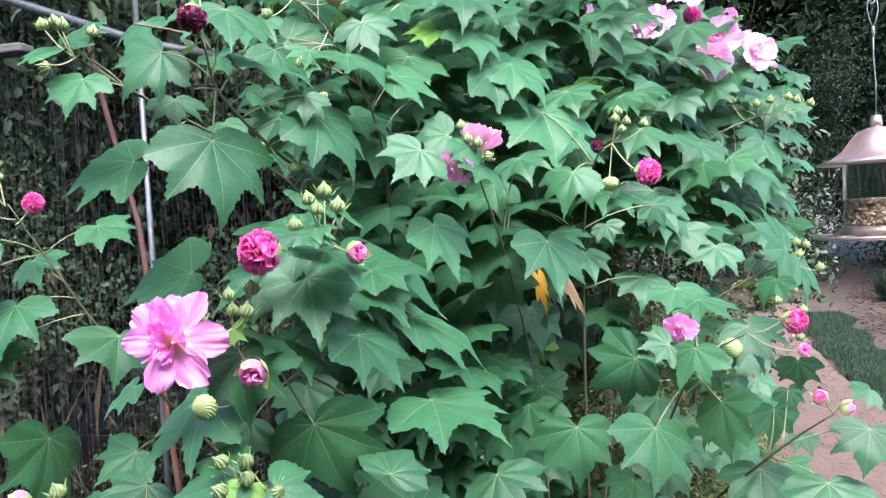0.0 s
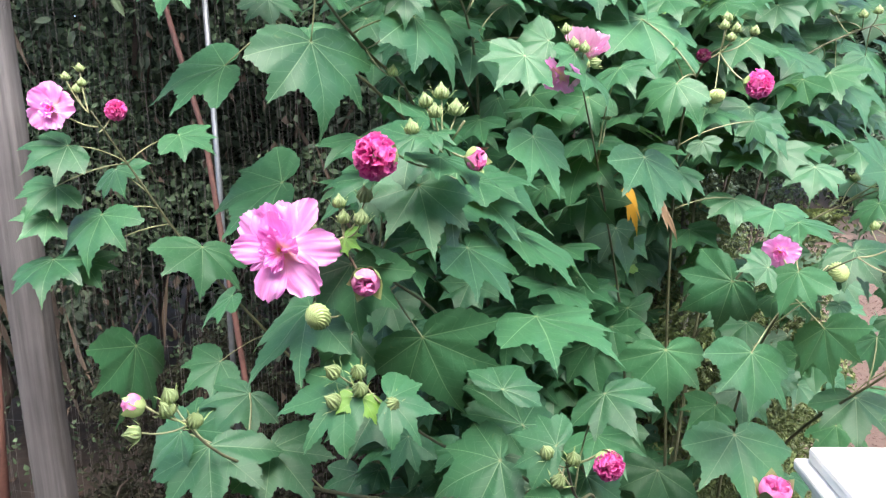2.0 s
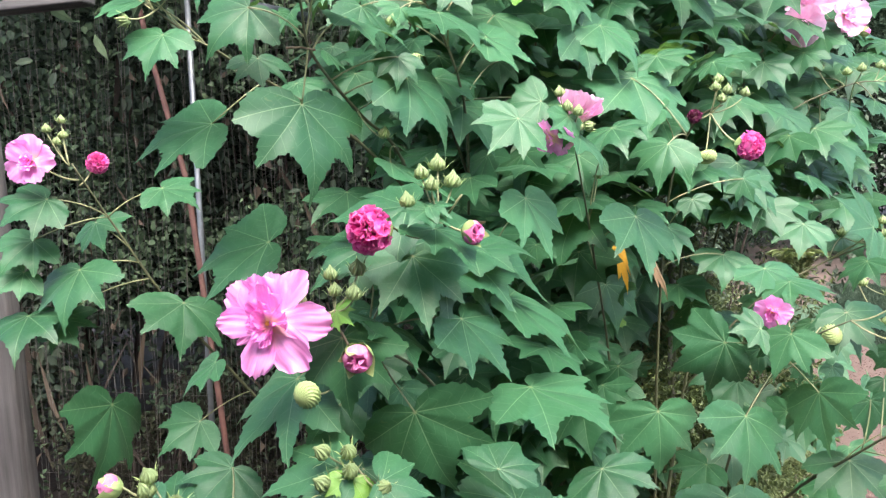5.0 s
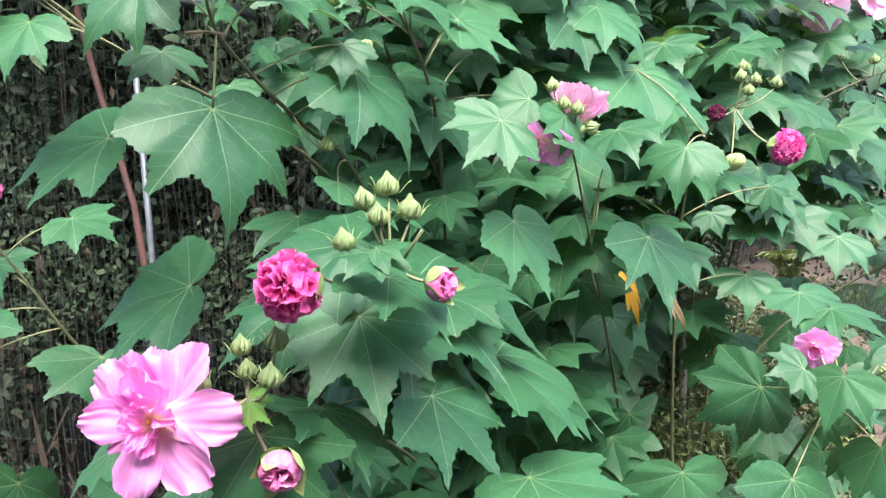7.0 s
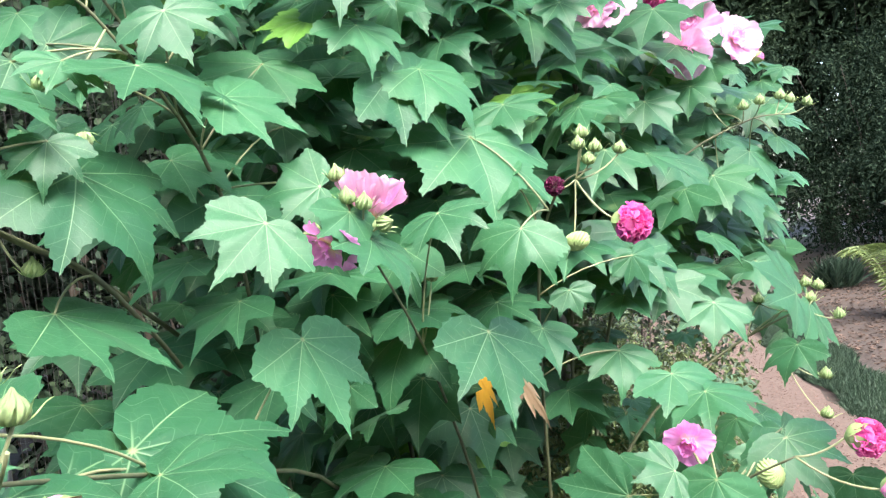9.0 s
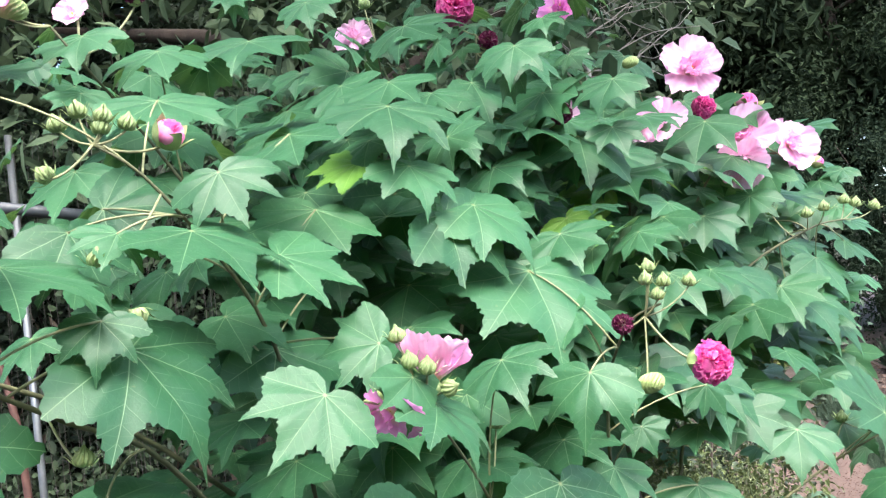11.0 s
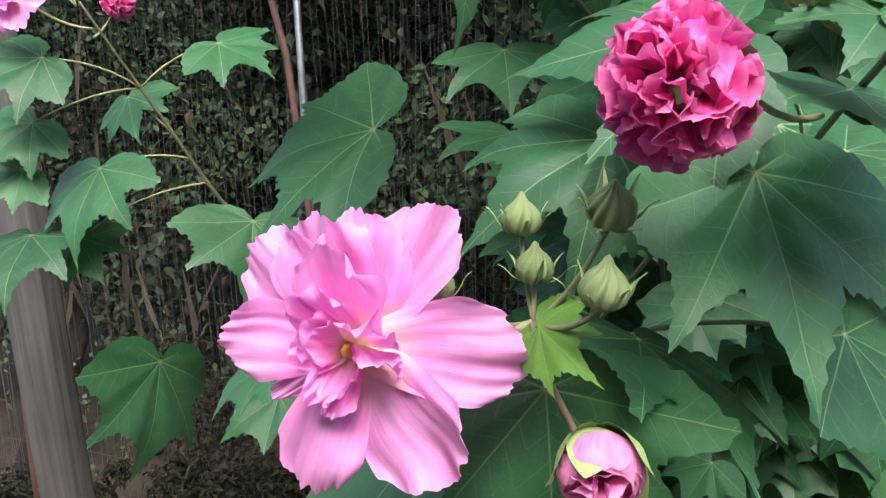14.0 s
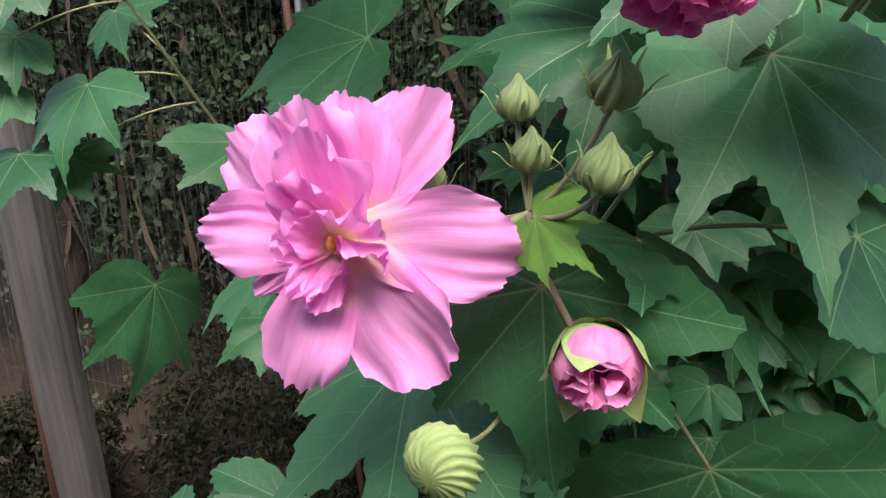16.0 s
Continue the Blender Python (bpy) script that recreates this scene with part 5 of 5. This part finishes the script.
def clump(cx, cy, r):
    def at(g):
        a, q = g.uniform(0, math.tau), r * math.sqrt(g.random())
        return cx + q * math.cos(a), cy + q * math.sin(a), 0.02
    return at


tagged(new("border_grass", blades("border_grass", 30000, on_border, 0.075, 0.010, GRASS, 8, 0.9)), "low dark green border grass along the path", "ground cover", kind="stuff")
for cx, cy, h, mt, nm, lb in ((5.3, 12.2, 0.42, GRASS, "grass_tuft", "tuft of long arching green grass"),):
    t_ob = tagged(new(nm, blades(nm, 500, clump(cx, cy, 0.22), h, 0.03, mt, int(cx * 10), 0.55)), lb, "plant")
# fine leaflets along the fern fronds
g = np.random.default_rng(12)
for cx, cy, h in ((4.75, 9.4, 0.8), (3.15, 11.3, 0.45)):
    cs, ax = [], []
    for f in range(26):
        d = np.array((g.normal(), g.normal(), 0))
        d /= np.linalg.norm(d)
        for k in range(30):
            u = k / 30
            p = np.array((cx, cy, 0.05)) + d * u * h * 0.75 + np.array((0, 0, h * 0.95 * math.sin(u * 2.0)))
            for sg in (1, -1):
                cs.append(p)
                ax.append(np.array((-d[1], d[0], 0)) * sg + d * 0.6 + (0, 0, -0.2))
    n = len(cs)
    tagged(new("fern", scatter("fern", cs, ax, np.tile((0, 0, 1.0), (n, 1)) + 0.2 * unit_rows(g, n), g.uniform(0.08, 0.16, n), np.full(n, 0.03), FERN)), "yellow-green feathery garden fern", "fern")


# ---- bushes and trees ----
def foliage(name, n, cx, cy, cz, rx, ry, rz, length, width, mat, seed, label, category, shell=0.45, clumps=40, kind=""):
    """Leaves gathered in clumps near the outside of an uneven crown."""
    g = np.random.default_rng(seed)
    d = unit_rows(g, clumps)
    heart = d * (shell + (1 - shell) * g.random((clumps, 1)) ** 0.6)
    size = g.uniform(0.14, 0.32, clumps)
    k = g.integers(0, clumps, n)
    off = unit_rows(g, n) * (g.random((n, 1)) ** 0.5) * size[k][:, None]
    p = (heart[k] + off) * (rx, ry, rz) + (cx, cy, cz)
    out = off / (np.linalg.norm(off, axis=1, keepdims=True) + 1e-6)
    nrm = out * 0.5 + (0, 0, 0.6) + 0.5 * unit_rows(g, n)
    ax = np.cross(nrm, unit_rows(g, n)) + (0, 0, -0.25)
    keep = p[:, 2] > 0.02
    return scatter(name, p[keep], ax[keep], nrm[keep], (length * g.uniform(0.6, 1.3, n))[keep], (width * g.uniform(0.7, 1.2, n))[keep], mat, 0.25, mat in (THICKET, IVY))


def bush(name, cx, cy, h, r, n, leaf_len, leaf_wid, mat, seed, label, clumps=40, ry=None, category="bush"):
    top = tagged(new(name), label, category, {"small_leaved_bush": "small bushes behind the hibiscus", "thicket_shrub": "thicket behind the fence", "undergrowth": "undergrowth at the fence"}.get(name, "evergreens round the garden"))
    top.location = (cx, cy, 0)
    part("foliage", foliage("foliage", n, 0, 0, h * 0.52, r, ry or r, h * 0.5, leaf_len, leaf_wid, mat, seed, label, "bush", 0.35, clumps), top)
    g = random.Random(seed)
    for k in range(5):
        a = k * 1.26 + g.random()
        q = r * 0.6
        part("stem", tube(arc((0.05 * math.cos(a), 0.05 * math.sin(a), 0), (q * math.cos(a), q * math.sin(a), h * g.uniform(0.6, 0.9)), (0, 0, 0.05), 6, 0.04, k), [0.012, 0.011, 0.0095, 0.008, 0.006, 0.0045, 0.003], 6, "stem", BARK), top)
    return top


# small-leaved bushes right behind the hibiscus
for k, (cx, cy, h, q, n) in enumerate(((0.52, 2.55, 1.50, 0.40, 26000), (0.30, 2.25, 1.42, 0.34, 24000), (0.66, 3.20, 1.35, 0.40, 20000), (0.70, 2.95, 1.0, 0.26, 14000))):
    bush("small_leaved_bush", cx, cy, h, q, n, 0.017, 0.010, BOX, 21 + k, "small-leaved yellow-green bush behind the hibiscus", 90)
# bare dead branch behind the hibiscus
dead = tagged(new("dead_branch"), "bare pale grey dead branch with crooked twigs", "branch")
dead.matrix_basis = pose(0.40, 2.15, 0)
DEAD = grained("dead_wood", (0.16, 0.145, 0.13), (0.34, 0.31, 0.29), 6, 60, 0.85, 0.5)
spine = [(0.0, 0.0, 0.0), (0.015, 0.06, 0.7), (0.03, 0.15, 1.4), (0.06, 0.26, 1.9), (0.10, 0.36, 2.26), (0.125, 0.52, 2.36), (0.146, 0.767, 2.505), (0.15, 0.95, 2.62)]
part("main_stick", tube(spine, [0.012, 0.011, 0.010, 0.0085, 0.0070, 0.0062, 0.005, 0.003], 8, "main_stick", DEAD), dead)
g = random.Random(77)
for k in range(22):
    f = 3.1 + 3.4 * g.random()
    i = int(f)
    a = Vector(spine[i]).lerp(Vector(spine[i + 1]), f - i)
    side = -1 if k % 2 else 1
    reach = g.uniform(0.10, 0.34) * (1.0 if side > 0 else 0.85)
    b = a + Vector((side * reach, g.uniform(-0.10, 0.10), g.uniform(-0.06, 0.16)))
    r = g.uniform(0.0014, 0.0026)
    line = arc(a, b, (0, 0, g.uniform(-0.03, 0.05)), 8, 0.014, 200 + k)
    twig = part("twig", tube(line, [r * (1 - 0.085 * q) for q in range(9)], 5, "twig", DEAD), dead)
    for j in (3, 5):
        c = line[j]
        e = c + Vector((side * g.uniform(0.03, 0.10), g.uniform(-0.05, 0.05), g.choice((-1, 1)) * g.uniform(0.03, 0.09)))
        part("side_twig", tube(arc(c, e, (0, 0, 0.006), 4, 0.006, 300 + 9 * k + j), [r * 0.6, r * 0.55, r * 0.5, r * 0.4, r * 0.25], 4, "side_twig", DEAD), twig)
# evergreens beyond the path; leaf colour carries their deep shade
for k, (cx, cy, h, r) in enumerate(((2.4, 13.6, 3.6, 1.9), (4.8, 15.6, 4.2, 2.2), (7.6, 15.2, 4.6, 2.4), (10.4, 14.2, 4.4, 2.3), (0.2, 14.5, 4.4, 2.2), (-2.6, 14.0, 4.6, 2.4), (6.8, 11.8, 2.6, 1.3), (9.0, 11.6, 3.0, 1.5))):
    bush("evergreen_shrub", cx, cy, h, r, 18000, 0.085, 0.04, HEDGE, 30 + k, "glossy evergreen shrub at the back of the garden, deep shade put into its leaf colour", 60)

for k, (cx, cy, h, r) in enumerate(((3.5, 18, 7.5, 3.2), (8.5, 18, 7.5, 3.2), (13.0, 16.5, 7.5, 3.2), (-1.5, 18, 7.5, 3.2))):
    bush("evergreen_shrub", cx, cy, h, r, 26000, 0.13, 0.05, PINE, 45 + k, "tall evergreen at the back of the garden, deep shade put into its leaf colour", 70)


def tree(cx, cy, h, r, n, seed, label, leaf_len=0.35, trunk_r=0.16, first=0.35, mat=None):
    top = tagged(new("tree"), label, "tree", "tall pines behind the garden" if first < 0.2 else "trees by the fence")
    top.location = (cx, cy, 0)
    g = random.Random(seed)
    mid = [Vector((0.25 * noise.noise(Vector((seed, k * 0.4, 0))), 0.25 * noise.noise(Vector((seed, k * 0.4, 7))), h * k / 9)) for k in range(10)]
    part("trunk", tube(mid, [trunk_r * (1 - 0.085 * k) for k in range(10)], 10, "trunk", BARK), top)
    for k in range(9):
        z = h * (first + (0.95 - first) * k / 9)
        a = k * 2.4 + g.random()
        q = r * g.uniform(0.6, 0.95) * (1.1 - 0.6 * k / 9)
        part("limb", tube(arc((0, 0, z), (q * math.cos(a), q * math.sin(a), z + g.uniform(0.1, 0.8)), (0, 0, 0.2), 6, 0.05, k), [trunk_r * 0.36, trunk_r * 0.3, trunk_r * 0.25, trunk_r * 0.2, trunk_r * 0.14, trunk_r * 0.09, 0.01], 6, "limb", BARK), top)
    part("crown", foliage("crown", n, 0, 0, h * (first + 1.02) / 2, r, r, h * (1.0 - first) / 2 * 1.05, leaf_len, leaf_len * 0.42, mat or PINE, seed, label, "tree", 0.3, 80), top)
    return top


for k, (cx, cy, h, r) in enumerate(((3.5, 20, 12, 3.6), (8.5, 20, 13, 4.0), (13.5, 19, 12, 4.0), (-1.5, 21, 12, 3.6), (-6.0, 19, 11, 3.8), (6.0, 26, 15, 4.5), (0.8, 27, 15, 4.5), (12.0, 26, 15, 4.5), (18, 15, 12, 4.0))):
    tree(cx, cy, h, r, 24000, 60 + k, "tall pine at the edge of the garden, deep shade put into its leaf colour", 0.34, 0.2, 0.12)
tree(-0.35, 3.1, 5.5, 2.3, 22000, 90, "tree with a bare dark brown trunk behind the fence", 0.085, 0.095, 0.42, IVY)
tree(0.75, 4.6, 6.5, 1.7, 9000, 91, "thin tree behind the shrubs", 0.05, 0.06, 0.6, PINE)


# ---- fence side ----
def timber(name, size, label, m, parent=None):
    bm = bmesh.new()
    sx, sy, sz = size
    box(bm, -sx / 2, -sy / 2, 0, sx / 2, sy / 2, sz, 0.005)
    bmesh.ops.subdivide_edges(bm, edges=[e for e in bm.edges if abs(e.verts[0].co.z - e.verts[1].co.z) > sz * 0.8], cuts=14)
    for v in bm.verts:
        v.co += Vector((noise.noise(v.co * 3.1), noise.noise(v.co * 3.1 + Vector((9, 0, 0))), 0)) * 0.004
    me = finish(bm, name, TIMBER)
    if parent is None:
        ob = tagged(new(name, me), label, "fence post")
        ob.matrix_basis = m
        return ob
    return part(name, me, parent, m, label)


post = timber("fence_post", (0.090, 0.038, 2.12), "weathered grey timber fence post", pose(-0.961, 1.594, 0.0, 0, -1.7, -6))
timber("rail_end", (0.020, 0.045, 0.235), "weathered grey stub of a fence rail", pose(0.047, 0.0, 1.972, 0, 90.5, 6), post)

# wire netting between the posts
fence = tagged(new("wire_fence"), "old wire netting overgrown with dead vines", "fence")
fence.location = (-0.9, 2.72, 0)
wv, wf = [], []


def wire(a, b, r):
    a, b = np.array(a, float), np.array(b, float)
    d = (b - a) / np.linalg.norm(b - a)
    x = np.cross(d, (0.3, 1, 0.2))
    x /= np.linalg.norm(x)
    y = np.cross(d, x)
    n = len(wv)
    for p in (a, b):
        for k in range(3):
            t = k * math.tau / 3
            wv.append(tuple(p + (x * math.cos(t) + y * math.sin(t)) * r))
    for k in range(3):
        wf.append((n + k, n + (k + 1) % 3, n + 3 + (k + 1) % 3, n + 3 + k))


gw = random.Random(5)
x = -1.6
while x < 0.65:
    bow = gw.uniform(-0.03, 0.03)
    zs = [0.05, 0.35, 0.65, 0.95, 1.25, 1.55, 1.85, 2.15, 2.45]
    line = [(x + bow * math.sin(z * 2) + gw.uniform(-0.008, 0.008), 0.02 * math.sin(x * 5 + z), z) for z in zs]
    for p, q in zip(line, line[1:]):
        wire(p, q, 0.0008)
    x += gw.uniform(0.012, 0.030)
part("netting", raw("netting", wv, wf, WIRE), fence)
for z in np.arange(0.25, 2.45, 0.31):
    line = [(-1.6 + 2.25 * k / 9, 0.02 * math.sin(k + z), z + 0.01 * math.sin(k * 1.3 + z * 4)) for k in range(10)]
    part("line_wire", tube(line, 0.0006, 4, "line_wire", WIRE), fence)

pole = tagged(new("metal_pole", tube([(0, 0, 0), (0.003, 0, 1.2), (0.006, 0, 2.40)], 0.0095, 14, "metal_pole", GALV)), "thin galvanised steel pole", "pole")
pole.location = (-1.06, 2.60, 0)
bar = tagged(new("rusty_bar", tube([(0.30, -0.26, 0), (0.16, -0.16, 0.80), (0.0, 0, 1.62), (-0.16, 0.12, 2.02), (-0.27, 0.20, 2.35)], 0.0095, 10, "rusty_bar", RUST)), "bent rusty brown steel bar", "bar")
bar.location = (-1.045, 2.51, 0)
pipe = tagged(new("overhead_pipe", tube([(-1.9, 1.75, 2.46), (-1.03, 1.912, 2.195), (-0.70, 1.98, 2.07), (-0.45, 2.03, 2.01)], 0.0115, 12, "overhead_pipe", BLACK_PIPE)), "dark metal pipe running down along the fence", "pipe")
leaning = tagged(new("rusty_stake", tube([(-1.47, 1.95, 0.0), (-1.40, 1.9, 0.75), (-1.36, 1.88, 1.1)], 0.014, 10, "rusty_stake", RUST)), "dark rusty stake leaning beside the post", "stake")

# vines and dead growth on and behind the netting
g = np.random.default_rng(31)
n = 46000
c = np.stack([g.uniform(-2.9, 0.3, n), 2.76 + 0.75 * g.random(n) ** 1.3, 2.6 * g.random(n)], 1)
dens = np.array([noise.noise(Vector((p[0] * 2.6, p[2] * 2.6, 3))) + 0.5 * noise.noise(Vector((p[0] * 7, p[2] * 7, 5))) for p in c])
c = c[(dens > 0.0) & ((c[:, 2] > 1.15) | (g.random(n) < 0.22))]
n = len(c)
tagged(new("vine_leaves", scatter("vine_leaves", c, g.normal(0, 1, (n, 3)) + (0, 0, -0.35), np.tile((0, -0.7, 0.5), (n, 1)) + unit_rows(g, n), 0.012 + 0.03 * g.random(n) ** 1.7, 0.010 + 0.018 * g.random(n) ** 1.5, IVY, 0.25, True)), "dark ivy and vine leaves on the fence", "vine", kind="stuff")
n = 90
c = np.stack([g.uniform(-2.4, -0.1, n), g.uniform(2.68, 3.2, n), g.uniform(0.3, 1.9, n)], 1)
tagged(new("dead_vines", scatter("dead_vines", c, np.stack([g.normal(0, 0.35, n), g.normal(0, 0.2, n), np.ones(n)], 1), unit_rows(g, n), g.uniform(0.15, 0.5, n), g.uniform(0.0018, 0.0035, n), DRYVINE)), "dry dead vine stalks", "vine", kind="stuff")
n = 260
c = np.stack([g.uniform(-2.2, 0.3, n), g.uniform(2.70, 3.2, n), g.uniform(0.5, 2.2, n)], 1)
tagged(new("dead_leaves", scatter("dead_leaves", c, np.stack([g.normal(0, 0.5, n), g.normal(0, 0.5, n), -np.ones(n)], 1), unit_rows(g, n), g.uniform(0.03, 0.06, n), g.uniform(0.02, 0.035, n), DRYVINE)), "dry curled leaves caught in the vines", "leaf litter", kind="stuff")
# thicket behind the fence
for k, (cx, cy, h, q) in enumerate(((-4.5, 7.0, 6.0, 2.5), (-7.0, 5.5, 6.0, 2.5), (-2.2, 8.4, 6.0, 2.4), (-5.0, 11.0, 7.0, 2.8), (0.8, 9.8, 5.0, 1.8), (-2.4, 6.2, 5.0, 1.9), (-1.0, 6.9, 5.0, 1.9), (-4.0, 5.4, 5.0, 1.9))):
    bush("evergreen_shrub", cx, cy, h, q, 9000, 0.15, 0.075, HEDGE, 130 + k, "evergreen shrub behind the fence, deep shade put into its leaf colour", 60)
tree(-2.6, 2.9, 5.2, 2.0, 8000, 92, "leafy tree beside the fence", 0.16, 0.08, 0.5, IVY)
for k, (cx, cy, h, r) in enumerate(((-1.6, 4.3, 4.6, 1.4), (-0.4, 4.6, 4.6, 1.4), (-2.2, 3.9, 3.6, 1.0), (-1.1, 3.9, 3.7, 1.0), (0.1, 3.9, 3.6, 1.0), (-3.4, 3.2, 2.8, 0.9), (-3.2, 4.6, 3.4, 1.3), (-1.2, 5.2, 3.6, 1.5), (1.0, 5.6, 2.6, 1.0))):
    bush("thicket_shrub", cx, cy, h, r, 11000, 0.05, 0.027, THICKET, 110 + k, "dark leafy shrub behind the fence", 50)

# low undergrowth at the foot of the fence; dark leaf colour imitates shade
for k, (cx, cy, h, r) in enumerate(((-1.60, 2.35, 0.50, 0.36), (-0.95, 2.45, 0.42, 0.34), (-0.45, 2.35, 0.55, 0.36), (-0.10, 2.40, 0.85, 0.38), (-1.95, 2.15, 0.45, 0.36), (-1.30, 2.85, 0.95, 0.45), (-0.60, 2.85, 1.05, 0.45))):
    bush("undergrowth", cx, cy, h, r, 5000, 0.026, 0.016, UNDER, 150 + k, "low undergrowth at the foot of the fence, shade put into its leaf colour", 45)

# ---- bird feeder ----
feeder = tagged(new("bird_feeder"), "hanging bird feeder with copper roof, clear tube and seed tray", "bird feeder")
FX, FY, FZ, FS = 0.827, 1.508, 1.525, 0.4315
feeder.matrix_basis = pose(FX, FY, FZ)
part("roof", lathe([(0.205 * FS, 0.262 * FS), (0.215 * FS, 0.268 * FS), (0.16 * FS, 0.285 * FS), (0.12 * FS, 0.315 * FS), (0.092 * FS, 0.355 * FS), (0.065 * FS, 0.385 * FS), (0.03 * FS, 0.398 * FS), (0.02 * FS, 0.40 * FS)], 40, "roof", COPPER), feeder, None, "polished copper dome roof")
part("finial", lathe([(0.018 * FS, 0.395 * FS), (0.022 * FS, 0.41 * FS), (0.018 * FS, 0.44 * FS), (0.008 * FS, 0.445 * FS)], 16, "finial", COPPER), feeder)
tube_ob = part("tube", lathe([(0.118 * FS, 0.03 * FS), (0.12 * FS, 0.035 * FS), (0.12 * FS, 0.27 * FS), (0.118 * FS, 0.275 * FS)], 40, "tube", glassm), feeder, None, "clear plastic seed tube")
tube_ob.visible_shadow = False
part("base", lathe([(0.05 * FS, -0.02 * FS), (0.135 * FS, -0.015 * FS), (0.14 * FS, 0.01 * FS), (0.125 * FS, 0.03 * FS), (0.05 * FS, 0.035 * FS)], 40, "base", STEELD), feeder)
ring_pts = [(0.215 * FS * math.cos(a), 0.215 * FS * math.sin(a), -0.012 * FS) for a in (k * math.tau / 40 for k in range(41))]
part("perch_ring", tube(ring_pts, 0.0034, 8, "perch_ring", COPPER), feeder, None, "thin metal perch ring")
for k in range(4):
    a = k * math.pi / 2 + 0.5
    part("spoke", tube([(0.12 * FS * math.cos(a), 0.12 * FS * math.sin(a), -0.01 * FS), (0.215 * FS * math.cos(a), 0.215 * FS * math.sin(a), -0.012 * FS)], 0.004, 6, "spoke", COPPER), feeder)


def in_tube(g):
    a, r = g.uniform(0, math.tau), 0.112 * FS * math.sqrt(g.random())
    return r * math.cos(a), r * math.sin(a), g.uniform(0.035, 0.13) * FS


part("seed", chips("seed", 6000, in_tube, 0.0036, SEED, 9, 0.7), feeder, None, "mixed bird seed")
part("tray", lathe([(0.13 * FS, -0.020 * FS), (0.20 * FS, -0.016 * FS), (0.212 * FS, -0.006 * FS), (0.20 * FS, -0.011 * FS), (0.13 * FS, -0.014 * FS)], 40, "tray", STEELD), feeder, None, "shallow metal seed tray")
part("hanging_wire", tube([(0, 0, 0.19), (0.0012, 0, 0.24), (-0.001, 0, 0.29), (0, 0, 0.328)], 0.0012, 8, "hanging_wire", GALV), feeder, None, "thin silver hanging wire")
part("crimp", lathe([(0.0012, 0.318), (0.0024, 0.320), (0.0024, 0.334), (0.0012, 0.336)], 12, "crimp", GALV), feeder)
loop = [(0, 0, 0.332), (0.005, 0, 0.346), (0.0085, 0, 0.362), (0.007, 0, 0.376), (0, 0, 0.384), (-0.007, 0, 0.376), (-0.0085, 0, 0.362), (-0.005, 0, 0.346), (0, 0, 0.332)]
part("wire_loop", tube(loop, 0.0011, 8, "wire_loop", GALV), feeder)
part("hook_rod", tube([(0.004, 0, 0.376), (0.0, 0.003, 0.372), (-0.004, 0.001, 0.380), (0, 0, 0.40), (0, 0, 0.8), (0, 0, 1.6)], 0.0014, 8, "hook_rod", GALV), feeder)

# ---- white railing post ----
rail = tagged(new("railing_post"), "white vinyl railing post with a stepped flat cap", "railing")
rail.matrix_basis = pose(0.70, 1.36, 0, 0, 0, 4)


def slab(name, w, d, z0, z1, bev):
    bm = bmesh.new()
    box(bm, -w / 2, -d / 2, z0, w / 2, d / 2, z1, bev)
    return finish(bm, name, VINYL, False)


part("cap_top", slab("cap_top", 0.30, 0.30, 1.022, 1.05, 0.008), rail)
part("cap_step", slab("cap_step", 0.335, 0.335, 1.0, 1.022, 0.006), rail)
part("collar", slab("collar", 0.29, 0.29, 0.94, 1.0, 0.004), rail)
part("post_body", slab("post_body", 0.24, 0.24, 0.0, 0.94, 0.006), rail)

# ---- unseen house behind the viewer, added to shade the lower leaves ----
house = tagged(new("house"), "unseen painted house wall and low eave, added to shade the lower leaves", "house", kind="structure")
SIDING = mottled("painted_siding", (0.42, 0.40, 0.37), (0.55, 0.53, 0.50), 2.0, 0.8, 0.2, 0.003)
bm = bmesh.new()
box(bm, -6, -1.1, 0, 8, -0.9, 2.75)
part("wall", finish(bm, "wall", SIDING, False), house)
# eave added to hold sun and sky off the lower growth
bm = bmesh.new()
box(bm, -6.2, -1.3, 2.754, 8.2, -0.15, 2.90, 0.01)
part("eave", finish(bm, "eave", SIDING, False), house)
